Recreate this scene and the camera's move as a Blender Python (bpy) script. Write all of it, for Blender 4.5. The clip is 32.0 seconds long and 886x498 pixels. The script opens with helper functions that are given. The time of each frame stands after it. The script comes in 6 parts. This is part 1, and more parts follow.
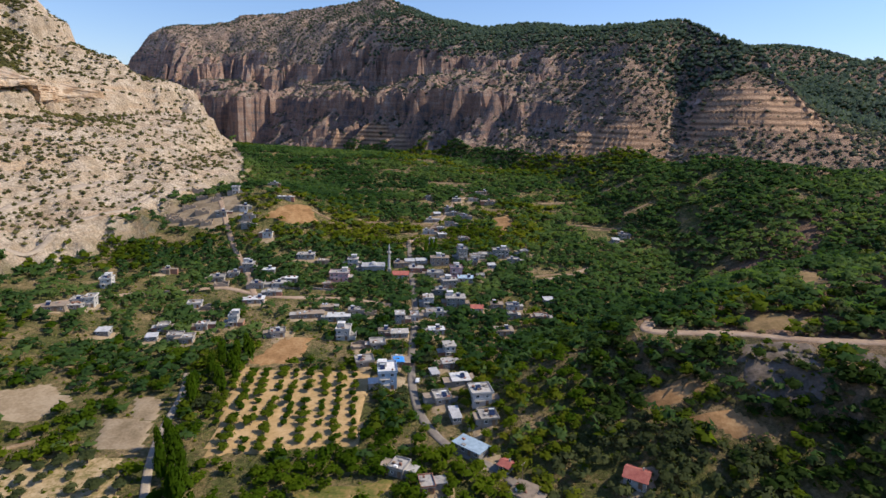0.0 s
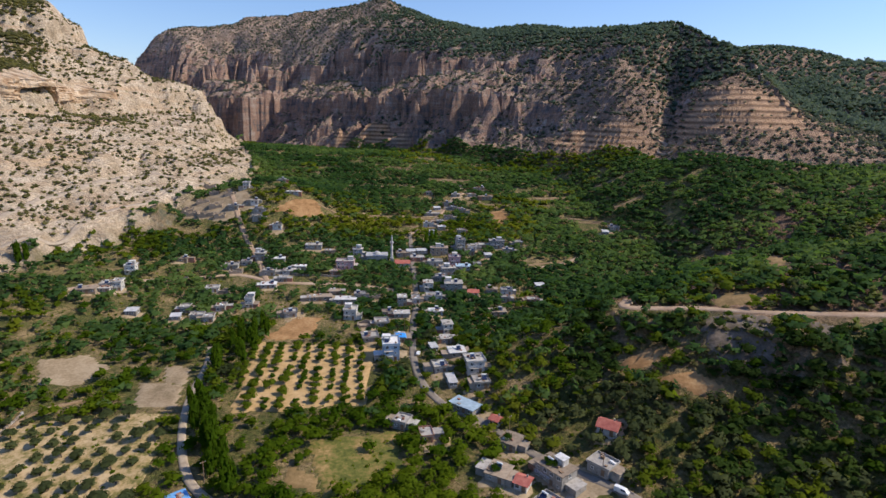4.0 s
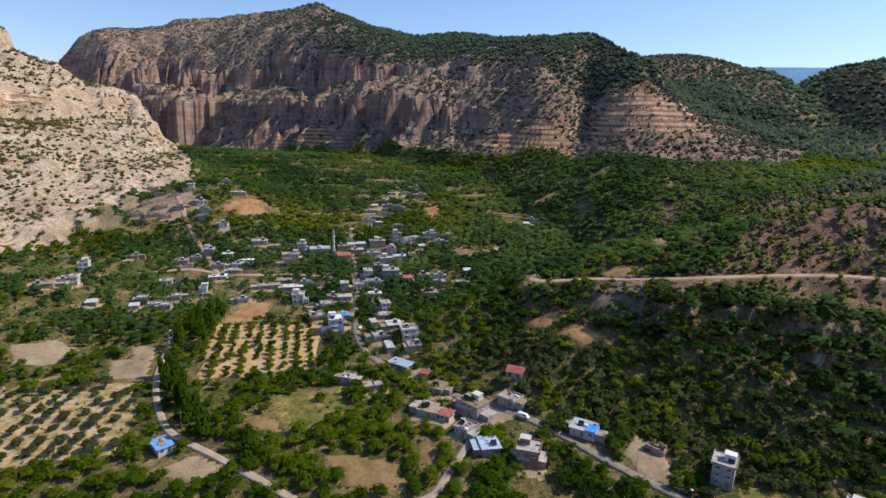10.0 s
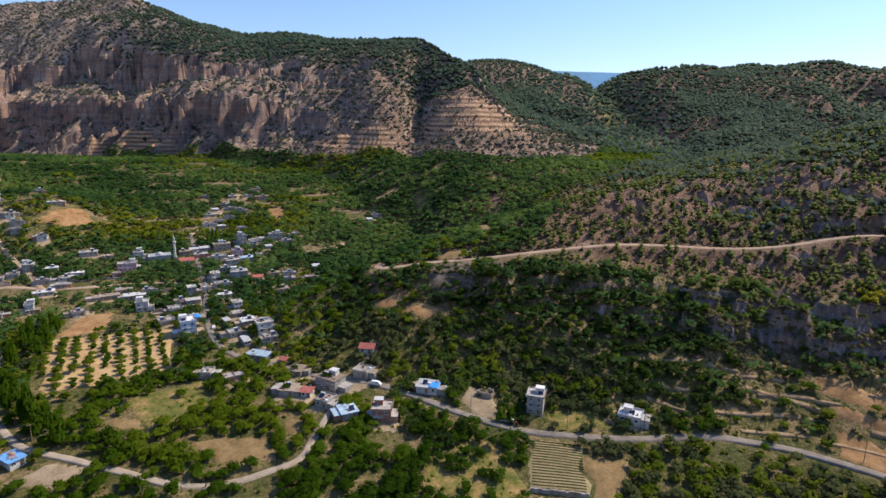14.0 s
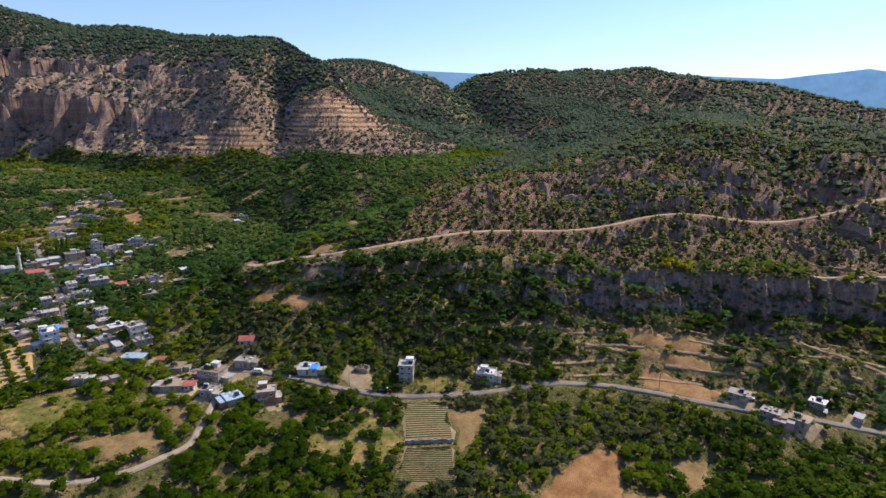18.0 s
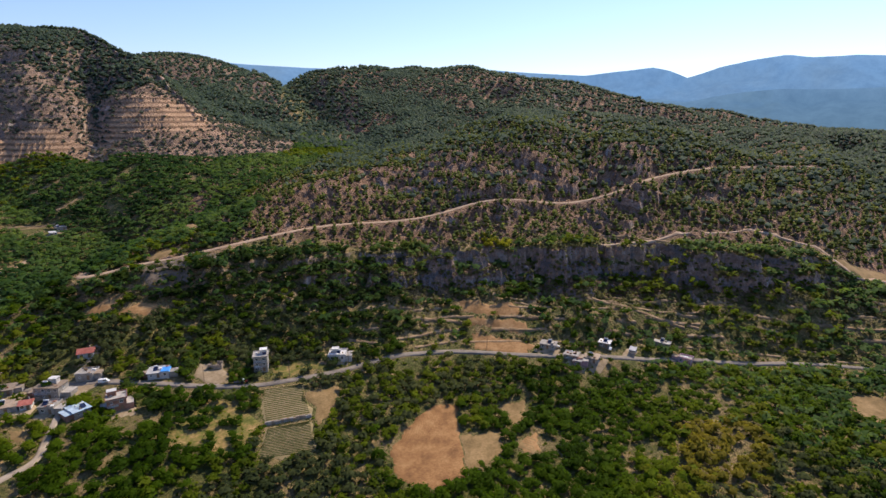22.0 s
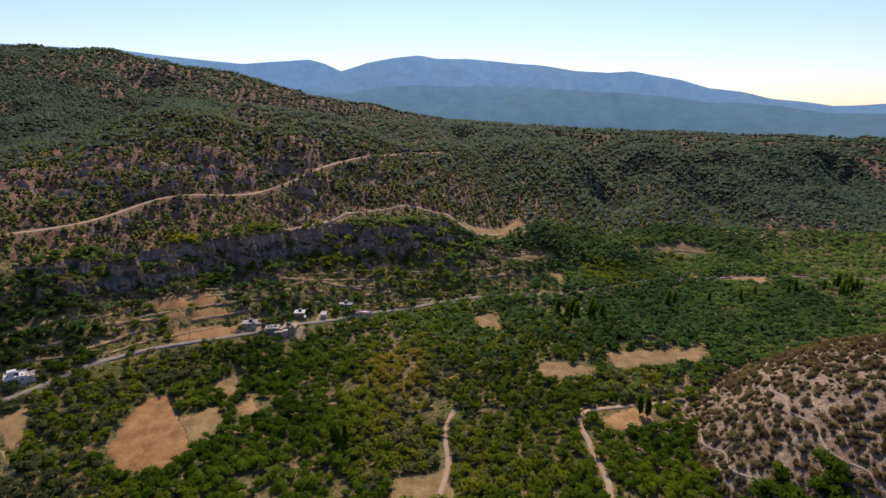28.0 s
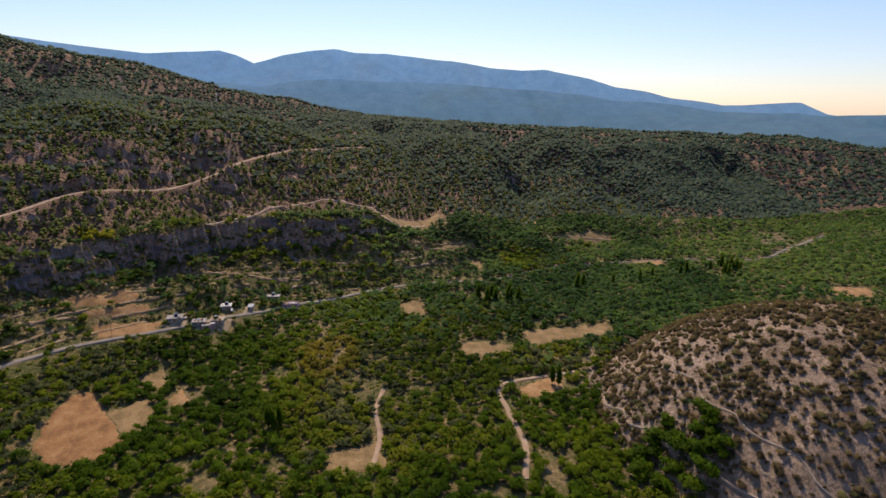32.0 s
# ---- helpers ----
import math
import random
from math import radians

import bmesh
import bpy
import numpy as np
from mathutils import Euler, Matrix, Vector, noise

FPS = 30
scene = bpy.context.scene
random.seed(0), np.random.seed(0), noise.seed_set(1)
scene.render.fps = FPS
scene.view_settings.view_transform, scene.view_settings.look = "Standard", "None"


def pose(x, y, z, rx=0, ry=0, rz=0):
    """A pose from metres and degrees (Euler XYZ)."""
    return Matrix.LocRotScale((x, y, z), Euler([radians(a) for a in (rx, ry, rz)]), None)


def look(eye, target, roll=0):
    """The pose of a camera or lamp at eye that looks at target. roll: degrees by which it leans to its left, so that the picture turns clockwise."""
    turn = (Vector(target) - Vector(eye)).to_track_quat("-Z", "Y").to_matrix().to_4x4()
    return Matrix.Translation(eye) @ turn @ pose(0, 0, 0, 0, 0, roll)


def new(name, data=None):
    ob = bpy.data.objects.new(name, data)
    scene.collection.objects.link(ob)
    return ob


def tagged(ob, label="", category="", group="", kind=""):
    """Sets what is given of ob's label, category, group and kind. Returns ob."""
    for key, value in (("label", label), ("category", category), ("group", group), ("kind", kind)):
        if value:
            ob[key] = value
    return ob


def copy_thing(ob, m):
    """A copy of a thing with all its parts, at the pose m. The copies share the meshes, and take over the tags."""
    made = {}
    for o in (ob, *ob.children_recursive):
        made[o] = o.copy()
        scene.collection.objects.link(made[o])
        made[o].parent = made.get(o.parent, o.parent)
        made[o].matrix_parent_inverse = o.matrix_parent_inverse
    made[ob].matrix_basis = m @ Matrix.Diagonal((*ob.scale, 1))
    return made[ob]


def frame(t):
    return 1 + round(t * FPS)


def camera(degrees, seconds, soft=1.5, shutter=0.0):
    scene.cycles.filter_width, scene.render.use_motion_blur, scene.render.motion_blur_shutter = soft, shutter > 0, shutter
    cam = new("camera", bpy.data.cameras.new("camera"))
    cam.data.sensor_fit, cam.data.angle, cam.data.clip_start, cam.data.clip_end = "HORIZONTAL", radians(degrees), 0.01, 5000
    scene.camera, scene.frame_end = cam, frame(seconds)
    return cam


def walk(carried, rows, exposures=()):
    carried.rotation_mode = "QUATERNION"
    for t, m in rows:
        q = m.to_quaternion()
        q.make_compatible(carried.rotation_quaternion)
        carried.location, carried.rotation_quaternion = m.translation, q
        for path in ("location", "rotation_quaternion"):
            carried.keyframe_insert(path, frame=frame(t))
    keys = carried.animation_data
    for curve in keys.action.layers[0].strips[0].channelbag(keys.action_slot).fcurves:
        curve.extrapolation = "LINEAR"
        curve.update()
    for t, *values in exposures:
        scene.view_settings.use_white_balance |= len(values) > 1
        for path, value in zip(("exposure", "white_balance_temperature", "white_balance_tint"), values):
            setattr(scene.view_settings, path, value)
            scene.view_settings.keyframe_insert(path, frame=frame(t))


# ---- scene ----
cam = camera(77.1, 32.0)
PATH = [
    (0, (-2.258, 0.365, 128.897), (-2.225, 2.313, 128.447), 1.4),
    (0.5, (-2.07, -2.669, 128.68), (-2.038, -0.72, 128.229), 1.5),
    (1, (-1.926, -6.156, 128.586), (-1.895, -4.208, 128.134), 1.4),
    (1.5, (-1.908, -9.618, 128.816), (-1.876, -7.67, 128.363), 1.4),
    (2, (-1.956, -13.202, 128.633), (-1.923, -11.254, 128.179), 1.5),
    (2.5, (-1.575, -16.295, 127.964), (-1.544, -14.347, 127.512), 1.4),
    (3, (-1.5, -19.793, 127.878), (-1.47, -17.845, 127.427), 1.4),
    (3.5, (-1.251, -22.963, 127.756), (-1.222, -21.014, 127.306), 1.3),
    (5.5, (-0.99, -36.973, 127.923), (-0.96, -35.024, 127.475), 1.5),
    (6, (-0.7, -40.438, 127.936), (-0.672, -38.488, 127.489), 1.4),
    (6.5, (-0.687, -43.715, 127.741), (-0.659, -41.765, 127.295), 1.4),
    (7, (-0.518, -47.355, 127.586), (-0.491, -45.405, 127.142), 1.4),
    (7.5, (-0.314, -50.828, 127.73), (-0.287, -48.877, 127.287), 1.5),
    (8, (-0.324, -54.551, 128.063), (-0.295, -52.601, 127.621), 1.5),
    (8.5, (0.186, -58.258, 127.934), (0.225, -56.307, 127.494), 1.5),
    (9, (0.959, -62.385, 128.099), (1.062, -60.436, 127.662), 1.3),
    (9.5, (0.621, -66.426, 128.484), (0.805, -64.483, 128.048), 1.2),
    (10, (0.475, -70.483, 129.08), (0.716, -68.546, 128.644), 1.2),
    (10.5, (0.406, -74.223, 129.25), (0.711, -72.295, 128.816), 1.2),
    (11, (0.498, -79.293, 130.117), (0.955, -77.395, 129.685), 1.1),
    (11.5, (-0.026, -83.391, 130.449), (0.597, -81.54, 130.018), 0.8),
    (12, (-1.715, -87.427, 130.84), (-0.994, -85.612, 130.411), 0.8),
    (12.5, (-2.977, -91.028, 130.969), (-2.233, -89.222, 130.541), 0.8),
    (13, (-4.077, -94.494, 131.02), (-3.32, -92.693, 130.592), 0.9),
    (13.5, (-5.202, -97.853, 131.072), (-4.438, -96.055, 130.643), 0.8),
    (15.5, (-9.311, -110.605, 131.292), (-8.485, -108.834, 130.864), 0.7),
    (16, (-11.502, -114.841, 131.92), (-10.585, -113.116, 131.492), 0.6),
    (16.5, (-13.97, -118.702, 132.618), (-12.961, -117.029, 132.189), 0.7),
    (17, (-15.778, -122.215, 133.082), (-14.665, -120.611, 132.651), 0.5),
    (17.5, (-17.316, -125.265, 133.324), (-16.174, -123.681, 132.892), 0.5),
    (18, (-19.4, -128.214, 133.257), (-18.234, -126.647, 132.826), 0.4),
    (18.5, (-20.81, -131.338, 133.59), (-19.604, -129.803, 133.157), 0.3),
    (19, (-23.195, -134.618, 133.797), (-21.931, -133.13, 133.363), 0.2),
    (19.5, (-25.041, -137.739, 133.572), (-23.724, -136.296, 133.141), 0.1),
    (20, (-27.315, -140.625, 133.697), (-25.959, -139.219, 133.265), 0.0),
    (20.5, (-29.516, -143.253, 134.251), (-28.123, -141.885, 133.817), -0.1),
    (21, (-32.224, -146.36, 134.962), (-30.779, -145.049, 134.525), -0.2),
    (21.5, (-34.385, -149.418, 135.655), (-32.891, -148.164, 135.213), -0.4),
    (22, (-37.146, -152.296, 136.795), (-35.598, -151.112, 136.345), -0.5),
    (22.5, (-40.271, -154.359, 137.229), (-38.667, -153.253, 136.775), -0.5),
    (23, (-43.674, -157.024, 138.875), (-42.016, -156.006, 138.412), -0.5),
    (23.5, (-47.517, -158.342, 138.948), (-45.808, -157.411, 138.484), -0.5),
    (24, (-51.325, -159.654, 138.985), (-49.568, -158.821, 138.52), -0.4),
    (24.5, (-55.022, -161.001, 140.066), (-53.227, -160.256, 139.594), -0.3),
    (25, (-59.094, -162.14, 139.86), (-57.264, -161.485, 139.388), -0.3),
    (25.5, (-62.864, -162.637, 141.32), (-61.007, -162.07, 140.842), -0.2),
    (27.5, (-78.348, -165.666, 143.129), (-76.423, -165.424, 142.641), 0.1),
    (28, (-82.44, -165.716, 143.361), (-80.507, -165.566, 142.871), 0.2),
    (28.5, (-86.408, -166.226, 144.147), (-84.471, -166.159, 143.653), 0.3),
    (29, (-90.547, -165.742, 144.45), (-88.609, -165.758, 143.957), 0.5),
    (29.5, (-94.025, -165.776, 144.641), (-92.088, -165.827, 144.146), 0.5),
    (30, (-97.107, -165.828, 144.807), (-95.171, -165.899, 144.31), 0.5),
    (30.5, (-99.011, -165.715, 144.76), (-97.076, -165.803, 144.264), 0.5),
    (31, (-100.547, -165.348, 144.725), (-98.612, -165.453, 144.227), 0.6),
    (31.5, (-101.17, -165.042, 144.897), (-99.237, -165.16, 144.397), 0.7),
    (32, (-101.616, -164.638, 143.953), (-99.684, -164.767, 143.45), 0.9),
]
walk(cam, [(t, look(eye, target, roll)) for t, eye, target, roll in PATH], exposures=[(0, 0.14, 5600, 21), (9, 0.17, 5620, 21), (16, 0.34, 5700, 22), (24, 0.22, 6000, 26), (32, 0.0, 6150, 28)])


# ---- sky and sun ----
SUN_TO = Vector((0.86, 0.06, 0.82)).normalized()
world = bpy.data.worlds.new("sky")
scene.world = world
world.use_nodes = True
tree = world.node_tree
sky = tree.nodes.new("ShaderNodeTexSky")
sky.sky_type = "NISHITA"
sky.sun_disc = False
sky.sun_elevation = math.asin(SUN_TO.z)
sky.sun_rotation = math.atan2(SUN_TO.x, SUN_TO.y)
sky.altitude = 400
sky.air_density, sky.dust_density, sky.ozone_density = 1.3, 0.25, 4.2
tree.links.new(sky.outputs[0], tree.nodes["Background"].inputs[0])
tree.nodes["Background"].inputs[1].default_value = 0.118
lamp = bpy.data.lights.new("sun", "SUN")
lamp.energy, lamp.angle, lamp.color = 4.65, radians(0.6), (1.0, 0.85, 0.55)
sun = new("sun", lamp)
sun.matrix_world = look(SUN_TO * 900, (0, 0, 0))


# ---- materials ----
def material(name, rough_value=0.9):
    m = bpy.data.materials.new(name)
    m.use_nodes = True
    n = m.node_tree.nodes
    n["Principled BSDF"].inputs["Roughness"].default_value = rough_value
    n["Principled BSDF"].inputs["Specular IOR Level"].default_value = 0.25
    return m, n, m.node_tree.links, n["Principled BSDF"]


def noise_node(n, l, scale, detail=4, vector=None, roughness=.6):
    t = n.new("ShaderNodeTexNoise")
    t.inputs["Scale"].default_value, t.inputs["Detail"].default_value, t.inputs["Roughness"].default_value = scale, detail, roughness
    if vector is None:
        vector = n.new("ShaderNodeNewGeometry").outputs["Position"]
    l.new(vector, t.inputs["Vector"])
    return t.outputs["Fac"]


def ramp(n, l, fac, stops):
    r = n.new("ShaderNodeValToRGB")
    while len(r.color_ramp.elements) < len(stops):
        r.color_ramp.elements.new(.5)
    for e, (p, c) in zip(r.color_ramp.elements, stops):
        e.position, e.color = p, (*c, 1) if len(c) == 3 else c
    l.new(fac, r.inputs[0])
    return r.outputs["Color"]


def mixed(n, l, fac, a, b, kind="MIX"):
    m = n.new("ShaderNodeMix")
    m.data_type, m.blend_type = "RGBA", kind
    for sock, v in ((m.inputs["Factor"], fac), (m.inputs["A"], a), (m.inputs["B"], b)):
        if isinstance(v, (int, float)):
            sock.default_value = v
        elif isinstance(v, tuple):
            sock.default_value = (*v, 1)
        else:
            l.new(v, sock)
    return m.outputs["Result"]


def maths(n, l, op, a, b=0.0, clamp=False):
    m = n.new("ShaderNodeMath")
    m.operation, m.use_clamp = op, clamp
    for sock, v in zip(m.inputs, (a, b)):
        if isinstance(v, (int, float)):
            sock.default_value = v
        else:
            l.new(v, sock)
    return m.outputs[0]


def bumped(n, l, bsdf, fac, strength, distance):
    b = n.new("ShaderNodeBump")
    b.inputs["Strength"].default_value, b.inputs["Distance"].default_value = strength, distance
    l.new(fac, b.inputs["Height"])
    l.new(b.outputs["Normal"], bsdf.inputs["Normal"])


def speckled(name, stops, scale=.3, fine=3.0, rough_value=.9, relief=.1, rnd=.25):
    """A matt surface in several shades: broad stains, fine grain and a shade of its own for each object."""
    m, n, l, b = material(name, rough_value)
    broad = noise_node(n, l, scale, 5)
    grain = noise_node(n, l, fine, 3)
    f = maths(n, l, "ADD", maths(n, l, "MULTIPLY", broad, .65), maths(n, l, "MULTIPLY", grain, .35))
    c = ramp(n, l, f, [(p, k) for p, k in stops])
    if rnd:
        r = n.new("ShaderNodeObjectInfo").outputs["Random"]
        v = maths(n, l, "ADD", maths(n, l, "MULTIPLY", r, rnd), 1 - rnd / 2)
        hsv = n.new("ShaderNodeHueSaturation")
        l.new(c, hsv.inputs["Color"])
        l.new(v, hsv.inputs["Value"])
        c = hsv.outputs["Color"]
    l.new(c, b.inputs["Base Color"])
    if relief:
        bumped(n, l, b, grain, .5, relief)
    return m


def ground_material():
    m, n, l, b = material("ground_cover", .95)
    g = n.new("ShaderNodeNewGeometry")
    zone = n.new("ShaderNodeAttribute")
    zone.attribute_name = "zone"
    parts = n.new("ShaderNodeSeparateColor")
    l.new(zone.outputs["Color"], parts.inputs[0])
    cream, wild, cliff = parts.outputs
    big = noise_node(n, l, .012, 4)
    mid = noise_node(n, l, .07, 5)
    fine = noise_node(n, l, .6, 6, roughness=.7)
    grit = noise_node(n, l, .55, 8, roughness=.85)
    both = maths(n, l, "ADD", maths(n, l, "MULTIPLY", mid, .55), maths(n, l, "MULTIPLY", fine, .45))
    orchard = ramp(n, l, both, [(.32, (.05, .068, .014)), (.46, (.105, .108, .028)), (.55, (.225, .17, .075)), (.68, (.41, .295, .16))])
    scrub = ramp(n, l, both, [(.38, (.098, .059, .037)), (.5, (.185, .113, .071)), (.62, (.32, .205, .135))])
    white = ramp(n, l, both, [(.32, (.25, .185, .115)), (.43, (.40, .315, .215)), (.55, (.53, .44, .335)), (.68, (.63, .55, .435))])
    # beds of rock: bands that follow the height, broken up by noise
    xyz = n.new("ShaderNodeSeparateXYZ")
    l.new(g.outputs["Position"], xyz.inputs[0])
    comb = n.new("ShaderNodeCombineXYZ")
    for k, f in enumerate((.012, .012, .16)):
        l.new(maths(n, l, "MULTIPLY", xyz.outputs[k], f), comb.inputs[k])
    bands = noise_node(n, l, 1.0, 6, comb.outputs[0], .7)
    comb2 = n.new("ShaderNodeCombineXYZ")
    for k, f in enumerate((.12, .12, .018)):
        l.new(maths(n, l, "MULTIPLY", xyz.outputs[k], f), comb2.inputs[k])
    streak = noise_node(n, l, 1.0, 9, comb2.outputs[0], .78)
    blotch = noise_node(n, l, .022, 5, roughness=.65)
    rock = ramp(n, l, maths(n, l, "ADD", maths(n, l, "MULTIPLY", bands, .28), maths(n, l, "ADD", maths(n, l, "MULTIPLY", streak, .42), maths(n, l, "MULTIPLY", blotch, .30))),
                [(.40, (.075, .068, .072)), (.45, (.155, .137, .138)), (.50, (.29, .18, .13)), (.55, (.32, .245, .205)), (.61, (.41, .355, .315))])
    nz = n.new("ShaderNodeSeparateXYZ")
    l.new(g.outputs["True Normal"], nz.inputs[0])
    steep = maths(n, l, "MULTIPLY", maths(n, l, "SUBTRACT", maths(n, l, "ADD", .56, maths(n, l, "MULTIPLY", mid, .12)), nz.outputs[2]), 7.0, True)
    ledge = ramp(n, l, both, [(.35, (.155, .108, .078)), (.47, (.27, .195, .142)), (.6, (.39, .305, .235))])
    scrub = mixed(n, l, maths(n, l, "MULTIPLY", maths(n, l, "SUBTRACT", cliff, .5), 2.0, True), scrub, ledge)
    # crag rock is tinted lighter and bluer, a fill for its shaded face
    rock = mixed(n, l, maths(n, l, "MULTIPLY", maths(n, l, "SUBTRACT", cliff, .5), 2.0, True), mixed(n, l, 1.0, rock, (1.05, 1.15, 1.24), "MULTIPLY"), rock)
    c = mixed(n, l, wild, orchard, scrub)
    c = mixed(n, l, maths(n, l, "MULTIPLY", steep, maths(n, l, "ADD", cliff, .4), True), c, rock)
    white = mixed(n, l, maths(n, l, "MULTIPLY", maths(n, l, "SUBTRACT", bands, .505, True), 6.0, True), white, (.47, .34, .22))
    # bare rock shows where the bluff is steep, dry brown earth where it is not
    lean = maths(n, l, "MULTIPLY", maths(n, l, "SUBTRACT", maths(n, l, "ADD", .92, maths(n, l, "MULTIPLY", both, .36)), nz.outputs[2]), 6.0, True)
    earth = ramp(n, l, both, [(.36, (.15, .105, .055)), (.48, (.27, .19, .11)), (.58, (.40, .305, .205)), (.7, (.55, .475, .375))])
    white = mixed(n, l, lean, earth, white)
    c = mixed(n, l, maths(n, l, "MULTIPLY", cream, maths(n, l, "SUBTRACT", 1.0, maths(n, l, "MULTIPLY", maths(n, l, "MULTIPLY", steep, cliff), .8))), c, white)
    lines = n.new("ShaderNodeTexWave")
    lines.bands_direction = "Z"
    lines.inputs["Scale"].default_value, lines.inputs["Distortion"].default_value, lines.inputs["Detail Scale"].default_value = .3333 * .157, 1.2, .05
    l.new(g.outputs["Position"], lines.inputs["Vector"])
    stubble = ramp(n, l, maths(n, l, "ADD", maths(n, l, "MULTIPLY", lines.outputs["Fac"], .4), maths(n, l, "MULTIPLY", both, .6)), [(.30, (.17, .105, .062)), (.45, (.33, .205, .12)), (.65, (.47, .31, .19))])
    c = mixed(n, l, zone.outputs["Alpha"], c, stubble)
    # stones, tufts and bare spots a metre or less across
    c = mixed(n, l, 1.0, c, ramp(n, l, grit, [(.34, (.42, .42, .40)), (.5, (.98, .97, .95)), (.66, (1.5, 1.46, 1.42))]), "MULTIPLY")
    l.new(c, b.inputs["Base Color"])
    bumped(n, l, b, maths(n, l, "ADD", both, maths(n, l, "ADD", streak, grit)), .8, 1.8)
    return m


GROUND = ground_material()


# ---- the lie of the land, in metres: x east, y north, z up ----
def line_field(x, y, line):
    """Signed distance to a line (positive to its left) and the line's other columns at the nearest place."""
    pts = np.array(line, float)
    run = np.diff(pts[:, :2], axis=0)
    run /= np.hypot(run[:, 0], run[:, 1])[:, None]
    left = np.stack([-run[:, 1], run[:, 0]], -1)
    knee = np.concatenate([left[:1], left[:-1] + left[1:], left[-1:]])
    best = np.full(x.shape, 1e18)
    side = np.ones(x.shape)
    cols = [np.zeros(x.shape) for _ in range(pts.shape[1] - 2)]
    for k, (a, b) in enumerate(zip(pts[:-1], pts[1:])):
        dx, dy = b[0] - a[0], b[1] - a[1]
        t = np.clip(((x - a[0]) * dx + (y - a[1]) * dy) / (dx * dx + dy * dy), 0, 1)
        ex, ey = x - a[0] - t * dx, y - a[1] - t * dy
        d2 = ex * ex + ey * ey
        near = d2 < best
        best = np.where(near, d2, best)
        nx = np.where(t <= 0, knee[k, 0], np.where(t >= 1, knee[k + 1, 0], left[k, 0]))
        ny = np.where(t <= 0, knee[k, 1], np.where(t >= 1, knee[k + 1, 1], left[k, 1]))
        side = np.where(near, np.where(ex * nx + ey * ny < 0, -1, 1), side)
        for j, col in enumerate(cols):
            cols[j] = np.where(near, a[2 + j] + t * (b[2 + j] - a[2 + j]), col)
    return np.sqrt(best) * side, cols


LATTICE = np.random.RandomState(5).rand(256, 256)


def wave_noise(x, y, size, seed=0):
    """Smooth value noise from 0 to 1, with lumps of that size."""
    u, v = x / size + seed * 17.3, y / size + seed * 9.7
    i, j = np.floor(u).astype(int), np.floor(v).astype(int)
    f, g = u - i, v - j
    f, g = f * f * (3 - 2 * f), g * g * (3 - 2 * g)
    i0, i1, j0, j1 = i % 256, (i + 1) % 256, j % 256, (j + 1) % 256
    low = LATTICE[i0, j0] * (1 - f) + LATTICE[i1, j0] * f
    high = LATTICE[i0, j1] * (1 - f) + LATTICE[i1, j1] * f
    return low * (1 - g) + high * g


def rough(x, y, size, seed=0):
    """Three octaves, from -1 to 1."""
    return (wave_noise(x, y, size, seed) - .5) * 1.14 + (wave_noise(x, y, size / 2.1, seed + 3) - .5) * .57 + (wave_noise(x, y, size / 4.3, seed + 7) - .5) * .29


def over(a, b, soft):
    """The higher of two, with a rounded seam."""
    h = np.clip(.5 + .5 * (a - b) / soft, 0, 1)
    return b * (1 - h) + a * h + soft * h * (1 - h)


# foot of the white bluff (hill to the left of the line), its foot height and its skyline height
BLUFF = [(-560, -200, 55, 300), (-420, 40, 52, 285), (-330, 190, 48, 270), (-258, 285, 46, 238), (-228, 380, 56, 228), (-212, 470, 66, 222), (-196, 545, 74, 218), (-212, 620, 76, 222),
         (-250, 710, 78, 234), (-293, 797, 79, 262), (-350, 870, 80, 275), (-450, 980, 82, 280), (-620, 1110, 85, 270), (-1000, 1350, 90, 270)]
# foot of the great cliff, its foot height and how sheer it is
CLIFF = [(-1300, 1900, 70, 1), (-739, 1365, 68, 1), (-574, 1245, 72, 1), (-363, 1068, 66, 1), (-216, 953, 68, 1), (-124, 867, 90, 1), (-64, 813, 96, 1), (20, 735, 99, 1), (92, 670, 90, .5), (151, 608, 84, .1),
         (203, 563, 90, 0), (236, 500, 96, 0), (256, 455, 93, 0), (320, 412, 94, 0), (420, 430, 98, 0), (510, 520, 108, 0), (630, 690, 130, 0), (770, 940, 160, 0), (1000, 1500, 180, 0), (2500, 4300, 180, 0)]
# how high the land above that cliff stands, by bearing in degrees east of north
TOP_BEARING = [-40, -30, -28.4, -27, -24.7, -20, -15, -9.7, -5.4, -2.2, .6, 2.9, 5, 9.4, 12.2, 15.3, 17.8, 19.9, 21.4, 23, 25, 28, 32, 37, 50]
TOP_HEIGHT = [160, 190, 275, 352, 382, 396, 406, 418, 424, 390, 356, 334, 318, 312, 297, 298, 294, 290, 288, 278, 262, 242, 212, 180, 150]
# rim of the wooded hill's bench, south side: rim height, drop below it, how sheer, how high the hill is
BENCH = [(-300, 600, 46, 26, 0, 1), (74, 215, 46, 26, .3, 1), (105, 184, 50, 28, .4, 1), (160, 150, 52, 34, .4, 1), (215, 110, 50, 34, .6, 1), (264, 76, 46, 34, 1, 1), (314, 8, 50, 38, 1, 1),
         (356, -48, 48, 40, 1, 1), (400, -120, 44, 40, .6, .92), (450, -200, 36, 34, .2, .8), (500, -290, 24, 20, 0, .9), (545, -420, 10, 20, 0, .95), (600, -630, -6, 20, 0, 1.0), (690, -840, -12, 20, 0, 1.0), (830, -1150, -14, 20, 0, .95), (1200, -1900, -16, 20, 0, .9), (2600, -4400, -20, 20, 0, 1)]
